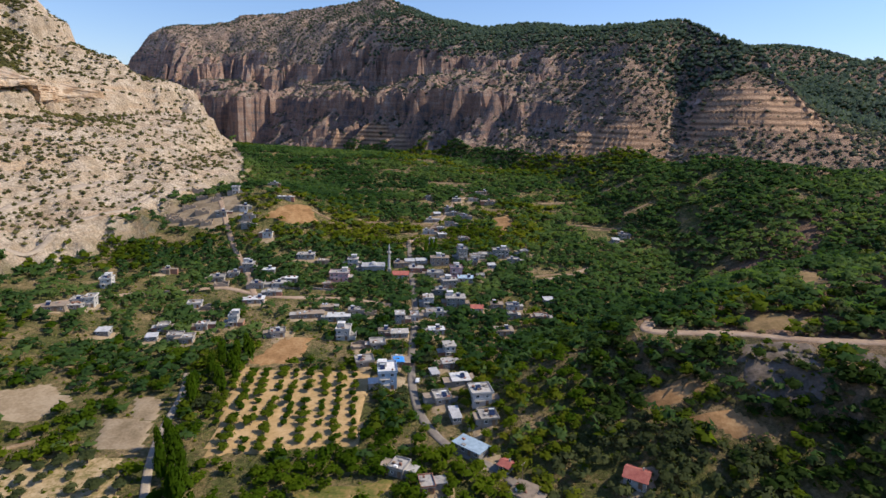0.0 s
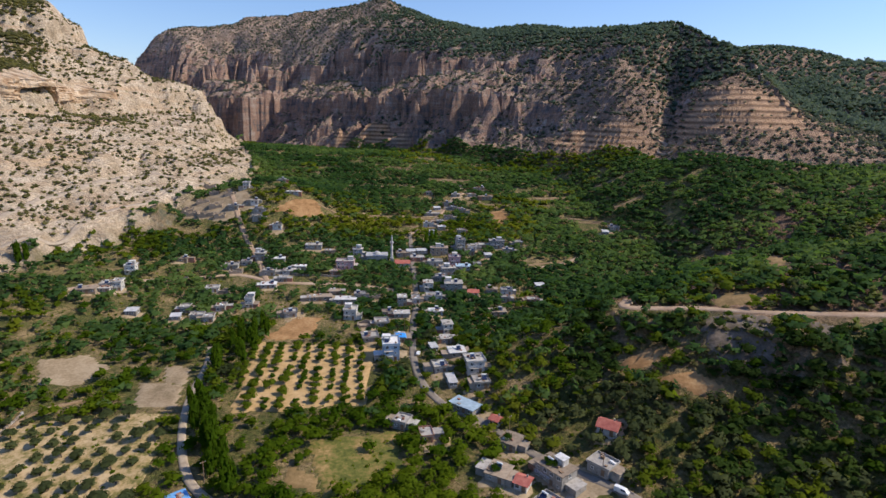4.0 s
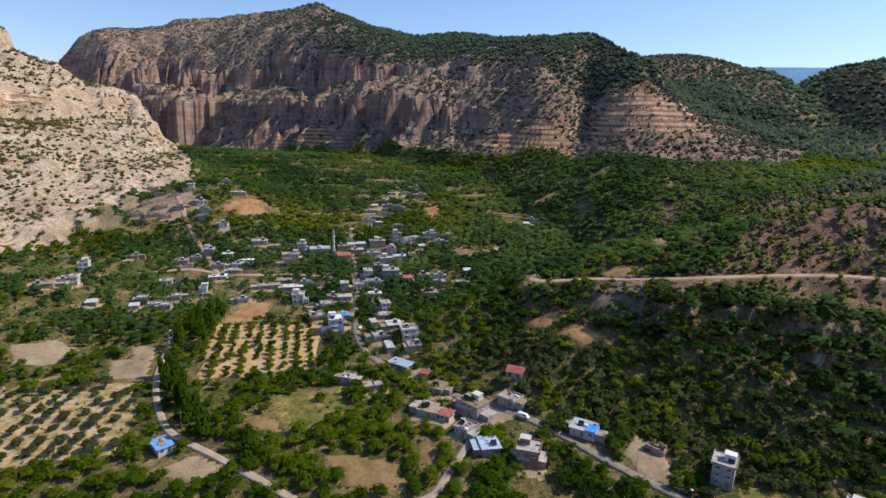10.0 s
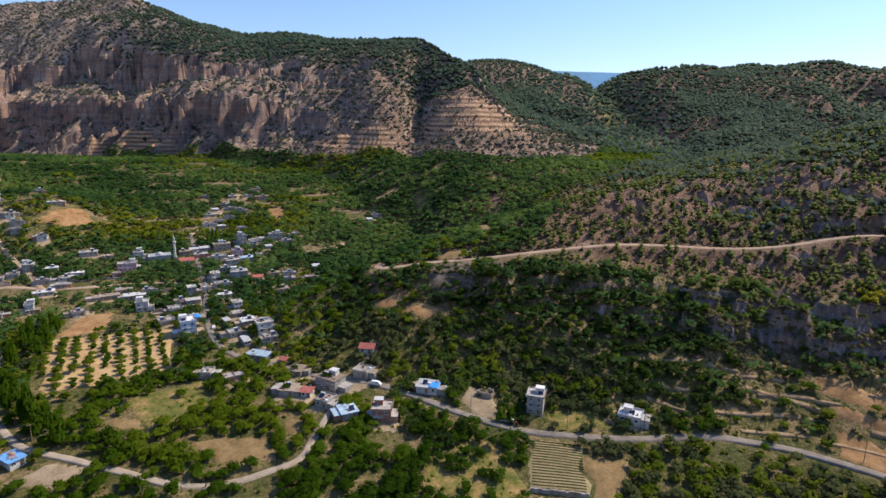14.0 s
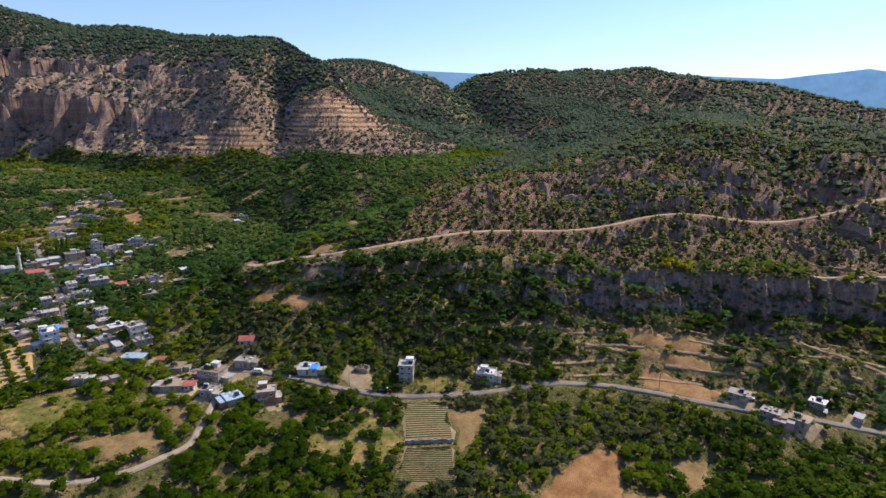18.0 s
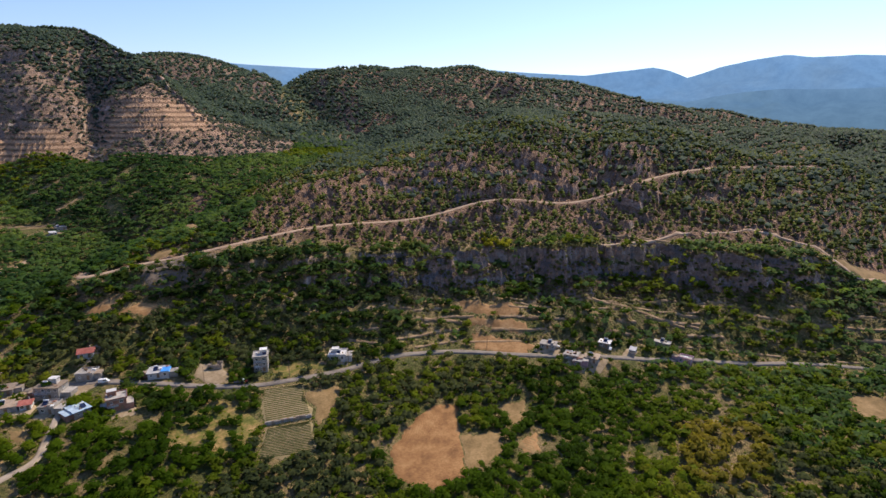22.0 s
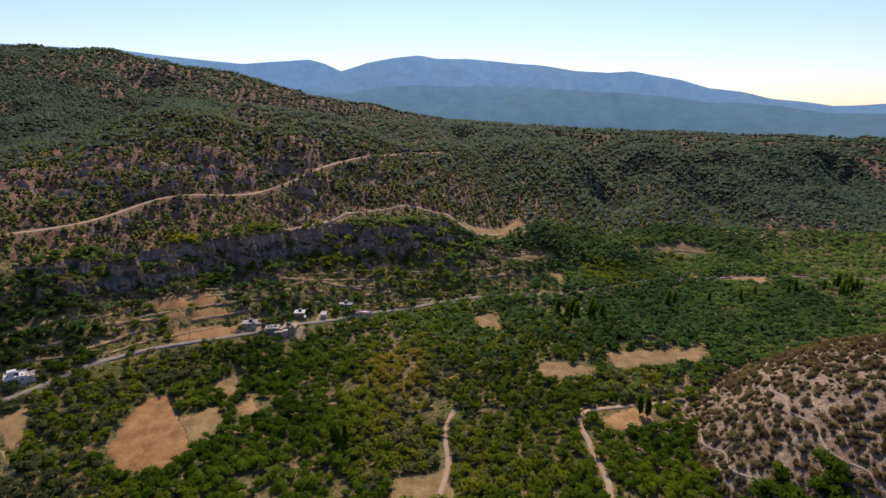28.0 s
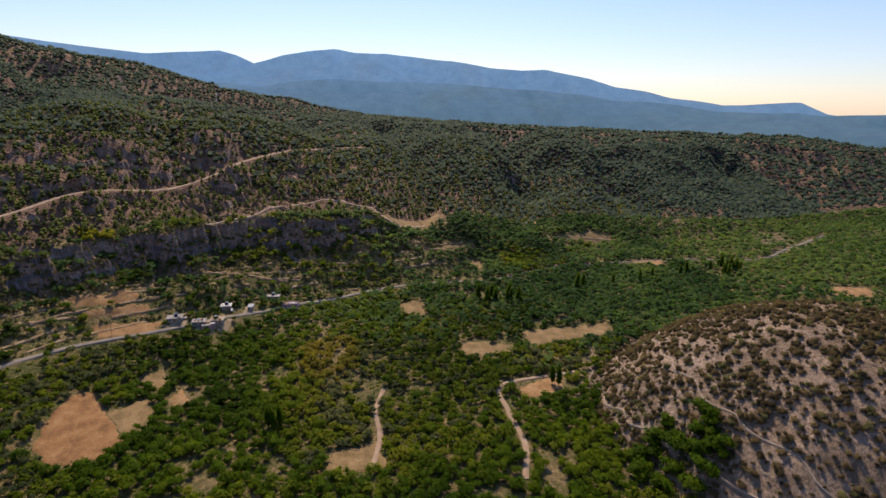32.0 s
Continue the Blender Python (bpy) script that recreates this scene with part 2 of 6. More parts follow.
# crest of the long wooded ridge behind it
RIDGE = [(560, 1560, 200), (820, 1120, 258), (1050, 870, 266), (1190, 690, 262), (1300, 510, 240), (1380, 310, 186), (1430, 80, 132), (1500, -300, 92)]
# ravines cut into the wooded hills: way, depth and half width
RAVINES = [([(470, -285), (620, -325), (800, -345), (1050, -330)], 40, 60), ([(520, -420), (680, -465), (880, -500)], 20, 40), ([(530, -590), (690, -685), (920, -770)], 40, 70), ([(430, -185), (560, -190), (700, -165), (930, -110)], 30, 60),
           ([(350, 375), (470, 430), (590, 550), (730, 750), (940, 1150)], 46, 80), ([(420, 40), (520, 90), (660, 130)], 14, 45), ([(330, 190), (440, 250), (600, 330)], 16, 50), ([(760, -20), (900, 60), (1100, 120)], 26, 70), ([(600, 330), (800, 420), (1050, 520)], 26, 70)]
# the same hill's north side
BENCH_NORTH = [(4500, 3900, 150), (940, 860, 110), (560, 480, 80), (360, 365, 64), (190, 295, 55), (105, 240, 48), (74, 215, 46), (-300, -90, 46)]
FLOOR_Y = [-1500, -700, -300, -150, 0, 70, 130, 207, 300, 363, 500, 600, 700, 780, 900, 1000, 1500]
FLOOR_Z = [-30, -20, -9, -7, -4, 9, 17, 20.5, 23, 28, 54, 68, 82, 82, 74, 66, 62]


# terraced slopes of golden stubble: middle, half lengths and turn in plan
GOLDEN = [(186, 618, 78, 30, -46), (318, 560, 86, 64, -30), (236, 500, 30, 14, -50), (-110, 892, 120, 22, -42)]


def golden(x, y):
    out = np.zeros(np.shape(x))
    for gx_, gy_, ga, gb, turn in GOLDEN:
        c, s = math.cos(math.radians(turn)), math.sin(math.radians(turn))
        r = np.hypot(((x - gx_) * c + (y - gy_) * s) / ga, ((y - gy_) * c - (x - gx_) * s) / gb) + rough(x, y, 30, 36) * .2
        out = np.maximum(out, np.clip((1 - r) / .4, 0, 1))
    return out


def height(x, y):
    x, y = np.asarray(x, float), np.asarray(y, float)
    # valley floor, rising to the north and to both sides
    z = np.interp(y + .1 * x, FLOOR_Y, FLOOR_Z)
    z = z + np.interp(x, [-400, -210, -150, -60, 130, 260, 420], [34, 10, 0, -1, 0, 5, 9]) * np.interp(y, [-300, 0, 400, 600], [.6, 1, 1, .3])
    z = z + 28 * np.exp(-((x + 145) ** 2 + (y - 455) ** 2) / 60 ** 2)
    z = z + rough(x, y, 70, 1) * 2.0
    # terraced steps in the orchards of the upper valley
    step = np.floor(z / 4) * 4 + 4 * np.clip((z / 4 - np.floor(z / 4) - .7) / .3, 0, 1)
    w = np.interp(y, [380, 480], [0, .8])
    z = z * (1 - w) + step * w
    # dry hill beside the path
    hx, hy = x - 132, y + 380
    r = np.sqrt((hx / 118) ** 2 + (hy / 114) ** 2) + rough(x, y, 60, 2) * .07
    dome = -8 + 57 * np.clip(1 - r * r, -1, 1) + rough(x, y, 16, 4) * 1.6
    z = over(z, dome, 5)
    # wooded hill with its bench and cliff
    d, (rim, drop, sheer, rise) = line_field(x, y, BENCH)
    d = d + rough(x, y, 45, 6) * 9 + (rough(x, y, 13, 8) * 5 + np.abs(rough(x, y, 24, 35)) * 22 - 6 + np.round(rough(x, y, 15, 37) * 3) * 2.6 + np.round(rough(x, y, 40, 47) * 3) * 8) * sheer * np.interp(d, [-50, -24], [.12, 1])
    up = np.interp(d, [0, 30, 60, 150, 230, 330, 480], [0, 5, 14, 52, 80, 95, 98]) * rise
    down = np.interp(-d, [0, 3, 11, 14, 24, 50, 66, 90, 120, 1500], [0, -.24, -.30, -.50, -.56, -.82, -1.05, -1.16, -1.42, -30])
    soft_down = np.interp(-d, [0, 20, 45, 75, 1500], [0, -.35, -.85, -1.3, -30])
    south = rim + np.where(d > 0, up, drop * (down * sheer + soft_down * (1 - sheer)))
    e, (rim,) = line_field(x, y, BENCH_NORTH)
    e = e + rough(x, y, 50, 10) * 10
    north = rim + np.interp(e, [-1500, -60, 0, 30, 150, 300, 600, 1200], [-700, -34, 0, 5, 50, 95, 175, 300])
    hill = -over(-south, -north, 12) + rough(x, y, 55, 9) * np.clip(np.minimum(d, e) / 40, 0, 5)
    south_end = np.clip((-200 - y) / 150, 0, 1)
    inner = np.minimum(d, e)
    gully = np.abs(rough(x, y, 150, 12)) * (np.clip((inner - 80) / 150, 0, 1) * 26 * (1 - south_end) + np.clip((inner - 8) / 110, 0, 1) * 52 * south_end)
    z = over(z, hill - gully, 3)
    d, (crest,) = line_field(x, y, RIDGE)
    z = over(z, crest - np.interp(np.abs(d), [0, 120, 500, 3000], [0, 14, 120, 900]) + rough(x, y, 140, 23) * 16 - np.abs(rough(x, y, 220, 24)) * 30, 8)
    for way, deep, half in RAVINES:
        g, _ = line_field(x, y, way)
        g = np.abs(g + rough(x, y, 60, 48) * 14)
        z = z - deep * np.clip(1 - g / half, 0, 1) ** 1.3 * np.clip((z - 6) / 45, 0, 1)
    # white bluff
    d, (foot, top) = line_field(x, y, BLUFF)
    d = d + rough(x, y, 70, 14) * 16 + rough(x, y, 20, 15) * 6 + np.abs(rough(x, y, 33, 25)) * 22 + np.abs(rough(x, y, 110, 46)) * 40 - 10
    side = np.interp(d, [-1500, -40, 0, 60, 130, 195, 207, 300, 335, 350, 400], [-12, -.3, 0, .13, .27, .37, .47, .79, .86, .98, 1.02])
    nose = np.interp(d, [-1500, -40, 0, 30, 42, 60, 95, 150, 190, 215, 300], [-12, -.3, 0, .13, .38, .42, .5, .67, .82, 1, 1.02])
    end = np.clip((y - 640 - .25 * (x + 300)) / 130, 0, 1)
    white = foot + (top - foot) * (side * (1 - end) + nose * end) + rough(x, y, 10, 16) * 2.6 * np.clip(d / 30, 0, 1)
    bed = white + rough(x, y, 60, 26) * 5
    white = white + np.interp(bed, [60, 90, 93, 110, 120, 140, 143, 152, 156, 172, 196, 212, 224, 227, 236, 260], [0, -2, 2, 0, 0, -11, -2, 9, 11, 3, 0, -3, -9, 8, 5, 0])
    z = over(z, white, 3)
    # great cliff
    d, (foot, sheer) = line_field(x, y, CLIFF)
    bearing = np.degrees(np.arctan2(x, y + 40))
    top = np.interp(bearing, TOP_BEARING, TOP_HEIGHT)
    rise = np.maximum(top - foot, 30)
    # rounded buttresses stand out where the cliff gives way to slopes
    spur = 46 * np.exp(-((x - .3 * (y - 600) - 190) / 46) ** 2) + 44 * np.exp(-((x - .5 * (y - 500) - 272) / 48) ** 2) - 26 * np.exp(-((x - .4 * (y - 560) - 236) / 18) ** 2) - 30 * np.exp(-((x - .1 * (y - 700) - 100) / 30) ** 2)
    slope_d = d + spur * np.interp(d, [-60, 0, 120, 420], [.2, .5, 1, .3])
    slope_d = slope_d + (rough(x, y, 95, 18) * 26 + rough(x, y, 30, 19) * 7) * np.clip((d + 20) / 60, 0, 1)
    slope = np.interp(slope_d, [-1500, -150, -60, 0, 60, 130, 180, 250, 320, 400, 800], [-9, -.40, -.13, 0, .14, .36, .50, .76, .95, 1, .97])
    # two beds of hard rock, one above the other, with a talus below each
    west = np.clip((-15 - bearing) / 3, 0, 1)
    far_west = np.clip((-19 - bearing) / 5, 0, 1)
    alcove = np.clip((d + 10) / 30, 0, 1)
    low_d = d + alcove * (rough(x, y, 110, 18) * 24 + np.abs(rough(x, y, 62, 22)) * 34 + np.abs(rough(x, y, 15, 27)) * 8 + np.round(rough(x, y, 36, 28) * 4) * 5 + np.round(rough(x, y, 90, 44) * 3.2) * 15 - 22)
    high_d = d + alcove * (rough(x, y, 120, 38) * 28 + np.abs(rough(x, y, 52, 39)) * 36 + np.abs(rough(x, y, 14, 40)) * 8 + np.round(rough(x, y, 30, 41) * 4) * 5 + np.round(rough(x, y, 76, 45) * 3.2) * 17 - 24)
    # square-sided buttresses with bays between them
    along = (x - y) * .707 + rough(x, y, 60, 49) * 16
    low_d = low_d + alcove * np.clip(2.4 * np.sin(along / 16 + 1.6 * np.sin(along / 43)), -1, 1) * 14
    high_d = high_d + alcove * np.clip(2.4 * np.sin(along / 13 + 2 + 1.8 * np.sin(along / 37)), -1, 1) * 15
    ground_low = np.interp(low_d, [-1500, -60, 0], [-9 * 280, -.25 * 280, 0])
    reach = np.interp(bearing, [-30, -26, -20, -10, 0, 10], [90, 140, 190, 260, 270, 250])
    bench = np.clip(138 - foot, 36, 80)
    spread = 1 + (bench - 38) * .024 * (1 - west)
    base = np.where(d > -60, bench * (1 - west) + 6 * west, 0) + rough(x, y, 60, 42) * 5
    push = 54 * (spread - 1)
    low = np.maximum(base, 4) * np.clip(low_d / (54 + push - 40 * west), 0, 1) + np.maximum(168 + rough(x, y, 150, 43) * 7 - foot - base, 10) * np.clip((low_d - 54 - push + 40 * west) / (9 + 5 * west), 0, 1)
    mid = 37 * np.clip((low_d - 68 - push + 36 * west) / (80 - 46 * far_west), 0, 1)
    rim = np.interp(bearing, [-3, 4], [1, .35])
    cap = 37 * np.clip((high_d - 146 - push + 82 * far_west) / 9, 0, 1) * rim
    back = d + alcove * (rough(x, y, 120, 38) * 28 + np.abs(rough(x, y, 52, 39)) * 14) - 160 - push + 82 * far_west
    crown_rise = np.maximum(top - 242 + 37 * (1 - rim), 5) * np.interp(back / reach, [0, .5, 1], [0, .62, 1])
    tall = ground_low + low + mid + cap + crown_rise
    face = foot + tall * sheer + rise * slope * (1 - sheer) + rough(x, y, 14, 20) * 1.8 * np.clip(d / 40, 0, 1)
    bed = face + rough(x, y, 130, 29) * 6 + .02 * x
    stair = (np.floor(bed / 11) * 11 + 11 * np.clip((bed / 11 - np.floor(bed / 11) - .55) / .3, 0, 1) - bed) * .3
    face = face + stair * np.clip(d / 30, 0, 1) * np.clip((330 - bed) / 60, 0, 1)
    z = over(z, face, 3)
    gold = golden(x, y)
    z = z + gold * (np.floor(z / 6) * 6 + 6 * np.clip((z / 6 - np.floor(z / 6) - .6) / .4, 0, 1) - z) * .6
    # a far round top at the valley's head
    z = over(z, 318 - ((x - 790) ** 2 + (y - 1420) ** 2) / 900, 10)
    # beyond the last crests the land falls away out of sight
    r = np.clip((np.hypot(x, y) - 1750) / 500, 0, 1)
    return z - 220 * r * r * (3 - 2 * r)


def spaced(*runs):
    """Grid lines: runs of (start, end, step)."""
    out = []
    for a, b, s in runs:
        out += list(np.arange(a, b, s))
    return np.array(out + [runs[-1][1]])


def sheet_mesh(name, xs, ys, zs):
    """A mesh over a grid of places."""
    nx, ny = len(xs), len(ys)
    gx, gy = np.meshgrid(xs, ys)
    co = np.stack([gx, gy, zs], -1).reshape(-1, 3)
    i = np.arange((ny - 1) * (nx - 1))
    a = (i // (nx - 1)) * nx + i % (nx - 1)
    quads = np.stack([a, a + 1, a + nx + 1, a + nx], -1)
    return raw_mesh(name, co, quads)


def raw_mesh(name, co, faces, smooth=False, normals=None):
    me = bpy.data.meshes.new(name)
    n, k = faces.shape
    me.vertices.add(len(co))
    me.vertices.foreach_set("co", np.ascontiguousarray(co, np.float32).ravel())
    me.loops.add(n * k)
    me.loops.foreach_set("vertex_index", np.ascontiguousarray(faces, np.int32).ravel())
    me.polygons.add(n)
    me.polygons.foreach_set("loop_start", np.arange(0, n * k, k, dtype=np.int32))
    me.polygons.foreach_set("loop_total", np.full(n, k, np.int32))
    me.polygons.foreach_set("use_smooth", np.full(n, smooth))
    if normals is not None:
        at = me.attributes.new("custom_normal", "FLOAT_VECTOR", "POINT")
        at.data.foreach_set("vector", np.ascontiguousarray(normals, np.float32).ravel())
    me.update(calc_edges=True)
    return me


def zones(x, y):
    """How white, how wild (not tilled) and how rocky the ground is."""
    db, _ = line_field(x, y, BLUFF)
    dc, (_, sheer) = line_field(x, y, CLIFF)
    de, (_, _, bare, _) = line_field(x, y, BENCH)
    dn, _ = line_field(x, y, BENCH_NORTH)
    de = np.minimum(de, dn + 60)
    cream = np.clip((db + rough(x, y, 40, 31) * 14 + 12) / 14, 0, 1)
    hill = np.clip(1.12 - np.sqrt(((x - 132) / 118) ** 2 + ((y + 380) / 114) ** 2), 0, .12) / .12
    wild = np.maximum.reduce([np.clip((dc + 6) / 20, 0, 1), np.clip((de - 10 + rough(x, y, 60, 33) * 20) / 20, 0, 1), np.where(de < 0, np.clip((40 + de) / 20, 0, 1) * bare, 0), hill])
    cream = np.maximum(cream * .95, hill * .42)
    rocky = np.maximum(np.clip((dc + 10) / 20, 0, 1) * (.7 + .3 * sheer), np.clip((de + 60) / 30, 0, 1) * .5)
    return cream, wild, rocky, golden(x, y)


XS = spaced((-4200, -1000, 160), (-1000, -780, 14), (-780, -560, 6), (-560, 220, 4), (220, 420, 2.5), (420, 520, 4), (520, 1000, 9), (1000, 1700, 25), (1700, 4600, 160))
YS = spaced((-4200, -1200, 160), (-1200, -460, 16), (-460, -140, 4), (-140, 120, 2.5), (120, 1120, 4), (1120, 1340, 6), (1340, 1700, 18), (1700, 4600, 160))
gx, gy = np.meshgrid(XS, YS)
gz = height(gx, gy)


# the dirt road up the wooded hill is cut level into the slope
HILL_TRACK = [(92, 226), (86, 214), (98, 209), (116, 203), (134, 191), (156, 182), (190, 172), (234, 159), (278, 137), (312, 117), (342, 101), (378, 66), (410, 40), (440, 14), (486, -6), (569, -59), (634, -108)]


def smooth_line(points, step=3.0):
    """Points of a round curve through the given ones."""
    p = np.array(points, float)
    p = np.concatenate([[2 * p[0] - p[1]], p, [2 * p[-1] - p[-2]]])
    out = []
    for a, b, c, d in zip(p, p[1:], p[2:], p[3:]):
        k = max(2, int(np.hypot(*(c - b)) / step))
        for t in np.arange(k) / k:
            out.append(.5 * (2 * b + (c - a) * t + (2 * a - 5 * b + 4 * c - d) * t * t + (3 * b - a - 3 * c + d) * t ** 3))
    return np.array(out + [p[-2]])


def graded(points, half, fade):
    p = np.array(points, float)
    s_at = np.concatenate([[0], np.cumsum(np.hypot(*np.diff(p, axis=0).T))])
    q = np.arange(0, s_at[-1], 4.0)
    qx, qy = np.interp(q, s_at, p[:, 0]), np.interp(q, s_at, p[:, 1])
    qz = height(qx, qy)
    k = np.hanning(35)
    qz = np.convolve(np.pad(qz, 17, mode="edge"), k / k.sum(), "valid")
    d, (level,) = line_field(gx, gy, list(zip(qx, qy, qz)))
    w = np.clip((half + fade - np.abs(d)) / fade, 0, 1)
    return gz + (level - gz) * w * w * (3 - 2 * w)


gz = graded([tuple(p) for p in smooth_line(HILL_TRACK, 6)], 5, 10)
ground_me = sheet_mesh("ground", XS, YS, gz)
zone_attr = ground_me.color_attributes.new("zone", "FLOAT_COLOR", "POINT")
zone_attr.data.foreach_set("color", np.stack(zones(gx.ravel(), gy.ravel()), -1).astype(np.float32).ravel())
ground_me.materials.append(GROUND)
ground = tagged(new("ground", ground_me), "valley floor, dry hills and cliffs of pale limestone", "ground", kind="structure")


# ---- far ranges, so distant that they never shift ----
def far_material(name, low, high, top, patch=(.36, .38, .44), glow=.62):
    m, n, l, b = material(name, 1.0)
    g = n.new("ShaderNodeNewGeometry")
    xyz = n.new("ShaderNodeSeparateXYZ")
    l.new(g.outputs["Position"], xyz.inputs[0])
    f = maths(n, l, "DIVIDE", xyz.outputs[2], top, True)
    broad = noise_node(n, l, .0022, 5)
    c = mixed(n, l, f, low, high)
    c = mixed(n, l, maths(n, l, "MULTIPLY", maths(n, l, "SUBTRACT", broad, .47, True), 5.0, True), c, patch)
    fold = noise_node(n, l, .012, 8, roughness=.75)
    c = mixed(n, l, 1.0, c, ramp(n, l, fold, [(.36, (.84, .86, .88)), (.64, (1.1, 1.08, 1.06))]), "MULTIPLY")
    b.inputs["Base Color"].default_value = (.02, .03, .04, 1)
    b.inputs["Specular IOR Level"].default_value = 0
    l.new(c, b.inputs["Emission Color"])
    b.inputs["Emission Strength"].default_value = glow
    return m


RANGE_AZ = [-30, 0, 20, 28, 31, 34, 43, 57, 60.3, 63.5, 66.8, 70, 73, 74.5, 76, 78.5, 81.2, 83.7, 85.4, 88.4, 91.5, 95, 98.8, 102, 104.3, 106, 108.6, 111, 113.8, 115.8, 117.7, 120.5, 126.4, 128.5, 131.4, 160]
RANGE_EL = [3, 3.5, 4.8, 5.1, 5.5, 5.3, 4.9, 4.8, 4.5, 4.25, 4.05, 4.4, 4.6, 4.25, 3.65, 4.35, 4.85, 5.1, 4.8, 4.85, 4.55, 4.25, 3.6, 3.35, 3.45, 3.1, 2.6, 1.85, 1.5, 1, .8, .35, .7, -.25, -.7, -1]


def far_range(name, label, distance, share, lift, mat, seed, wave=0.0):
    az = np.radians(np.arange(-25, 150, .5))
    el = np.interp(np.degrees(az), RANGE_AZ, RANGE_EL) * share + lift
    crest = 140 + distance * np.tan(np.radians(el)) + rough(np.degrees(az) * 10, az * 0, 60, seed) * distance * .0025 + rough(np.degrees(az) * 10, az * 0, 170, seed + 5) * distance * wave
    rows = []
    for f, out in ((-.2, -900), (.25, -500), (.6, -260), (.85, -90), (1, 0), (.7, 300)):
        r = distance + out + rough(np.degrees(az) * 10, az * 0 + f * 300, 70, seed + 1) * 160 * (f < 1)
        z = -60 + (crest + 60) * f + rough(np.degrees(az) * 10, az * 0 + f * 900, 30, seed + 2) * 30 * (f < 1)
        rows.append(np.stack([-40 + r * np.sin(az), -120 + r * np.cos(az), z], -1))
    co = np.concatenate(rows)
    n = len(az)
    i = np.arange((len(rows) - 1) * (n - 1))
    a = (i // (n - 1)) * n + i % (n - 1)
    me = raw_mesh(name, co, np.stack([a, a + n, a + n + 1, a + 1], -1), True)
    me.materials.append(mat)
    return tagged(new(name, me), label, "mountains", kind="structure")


# Both ranges glow; the blue of distance haze is put into their emission colour.
far_range("backdrop", "distant blue mountain range behind the valley", 4300, 1, 0, far_material("far_haze", (.125, .24, .335), (.15, .295, .45), 620, (.145, .26, .36), 1.0), 41)
far_range("backdrop", "lower wooded foothills, blue with distance", 3300, .42, .1, far_material("near_haze", (.08, .155, .19), (.12, .23, .325), 330, (.10, .18, .215), 1.0), 47, .02)


# ---- roads, tracks and fields laid on the ground ----
def on_ground(x, y):
    """Height of the ground sheet as it was meshed."""
    x, y = np.asarray(x, float), np.asarray(y, float)
    i = np.clip(np.searchsorted(XS, x) - 1, 0, len(XS) - 2)
    j = np.clip(np.searchsorted(YS, y) - 1, 0, len(YS) - 2)
    f, g = (x - XS[i]) / (XS[i + 1] - XS[i]), (y - YS[j]) / (YS[j + 1] - YS[j])
    return (gz[j, i] * (1 - f) + gz[j, i + 1] * f) * (1 - g) + (gz[j + 1, i] * (1 - f) + gz[j + 1, i + 1] * f) * g


ROADS = {
    "main_road": (3.3, [(-22, 420), (-16, 350), (-12, 300), (-12, 260), (-11, 228), (-7, 198), (3, 176), (19, 163), (32, 146), (47, 133), (60, 123), (72, 110), (84, 94), (101, 77), (118, 66), (144, 54), (170, 45), (194, 30), (210, 11), (221, -9), (240, -35), (268, -72), (300, -112), (324, -142), (343, -186), (351, -232), (370, -268), (399, -311), (412, -360), (432, -440), (440, -530), (488, -600), (570, -706)]),
    "side_road": (2.7, [(47, 131), (41, 121), (32, 108), (25, 97), (18, 87), (8, 85), (-6, 84), (-22, 88), (-41, 102), (-58, 115), (-74, 126), (-83, 138), (-92, 158), (-98, 180), (-102, 205), (-108, 224)]),
    "hill_track": (4.8, HILL_TRACK),
    "lower_track": (2.6, [(342, -6), (350, -17), (376, -34), (404, -54), (430, -80), (440, -118), (424, -154), (450, -166), (478, -184)]),
    "bluff_track": (2.6, [(-300, 262), (-272, 284), (-250, 318), (-238, 372), (-228, 420), (-216, 480), (-196, 520), (-186, 548)]),
    "upper_lane": (3.0, [(-22, 420), (-8, 440), (4, 470), (14, 505), (30, 540)]),
    "west_lane": (3.4, [(-14, 306), (-50, 318), (-90, 318), (-110, 322), (-140, 330), (-185, 300), (-215, 262)]),
    "quarter_lane": (3.4, [(-110, 322), (-128, 362), (-150, 398), (-166, 428), (-186, 470)]),
    "farm_lane": (2.6, [(194, -268), (175, -218), (148, -216), (122, -219), (96, -214)]),
    "valley_lane": (3.2, [(58, 349), (66, 352), (75, 355), (89, 360), (105, 370)]),
    "upper_bluff_track": (4.0, [(-286, 276), (-281, 300), (-275, 335), (-279, 373), (-269, 403), (-260, 453), (-237, 476)]),
    "orchard_lane": (2.4, [(170, -152), (149, -149), (130, -152), (108, -150)]),
}
FOOTPATHS = {
    "footpath": (.6, [(226, -282), (214, -281), (203, -274), (192, -274), (180, -268), (166, -271), (150, -267), (138, -271), (126, -269), (115, -276), (104, -278), (92, -287), (80, -288), (66, -298)]),
    "hill_footpath": (.6, [(216, -330), (205, -318), (197, -314), (189, -307), (176, -305), (162, -299), (150, -299), (139, -295), (126, -298), (112, -296), (100, -302), (88, -304), (74, -313), (62, -315), (46, -328), (30, -334)]),
}
ASPHALT = speckled("worn_asphalt", [(.3, (.13, .112, .093)), (.5, (.21, .18, .148)), (.7, (.29, .25, .205))], .25, 2.5, .9, .03, 0)
DUST = speckled("dusty_track", [(.3, (.26, .175, .11)), (.5, (.38, .27, .18)), (.7, (.48, .37, .27))], .2, 1.6, .95, .1, 0)
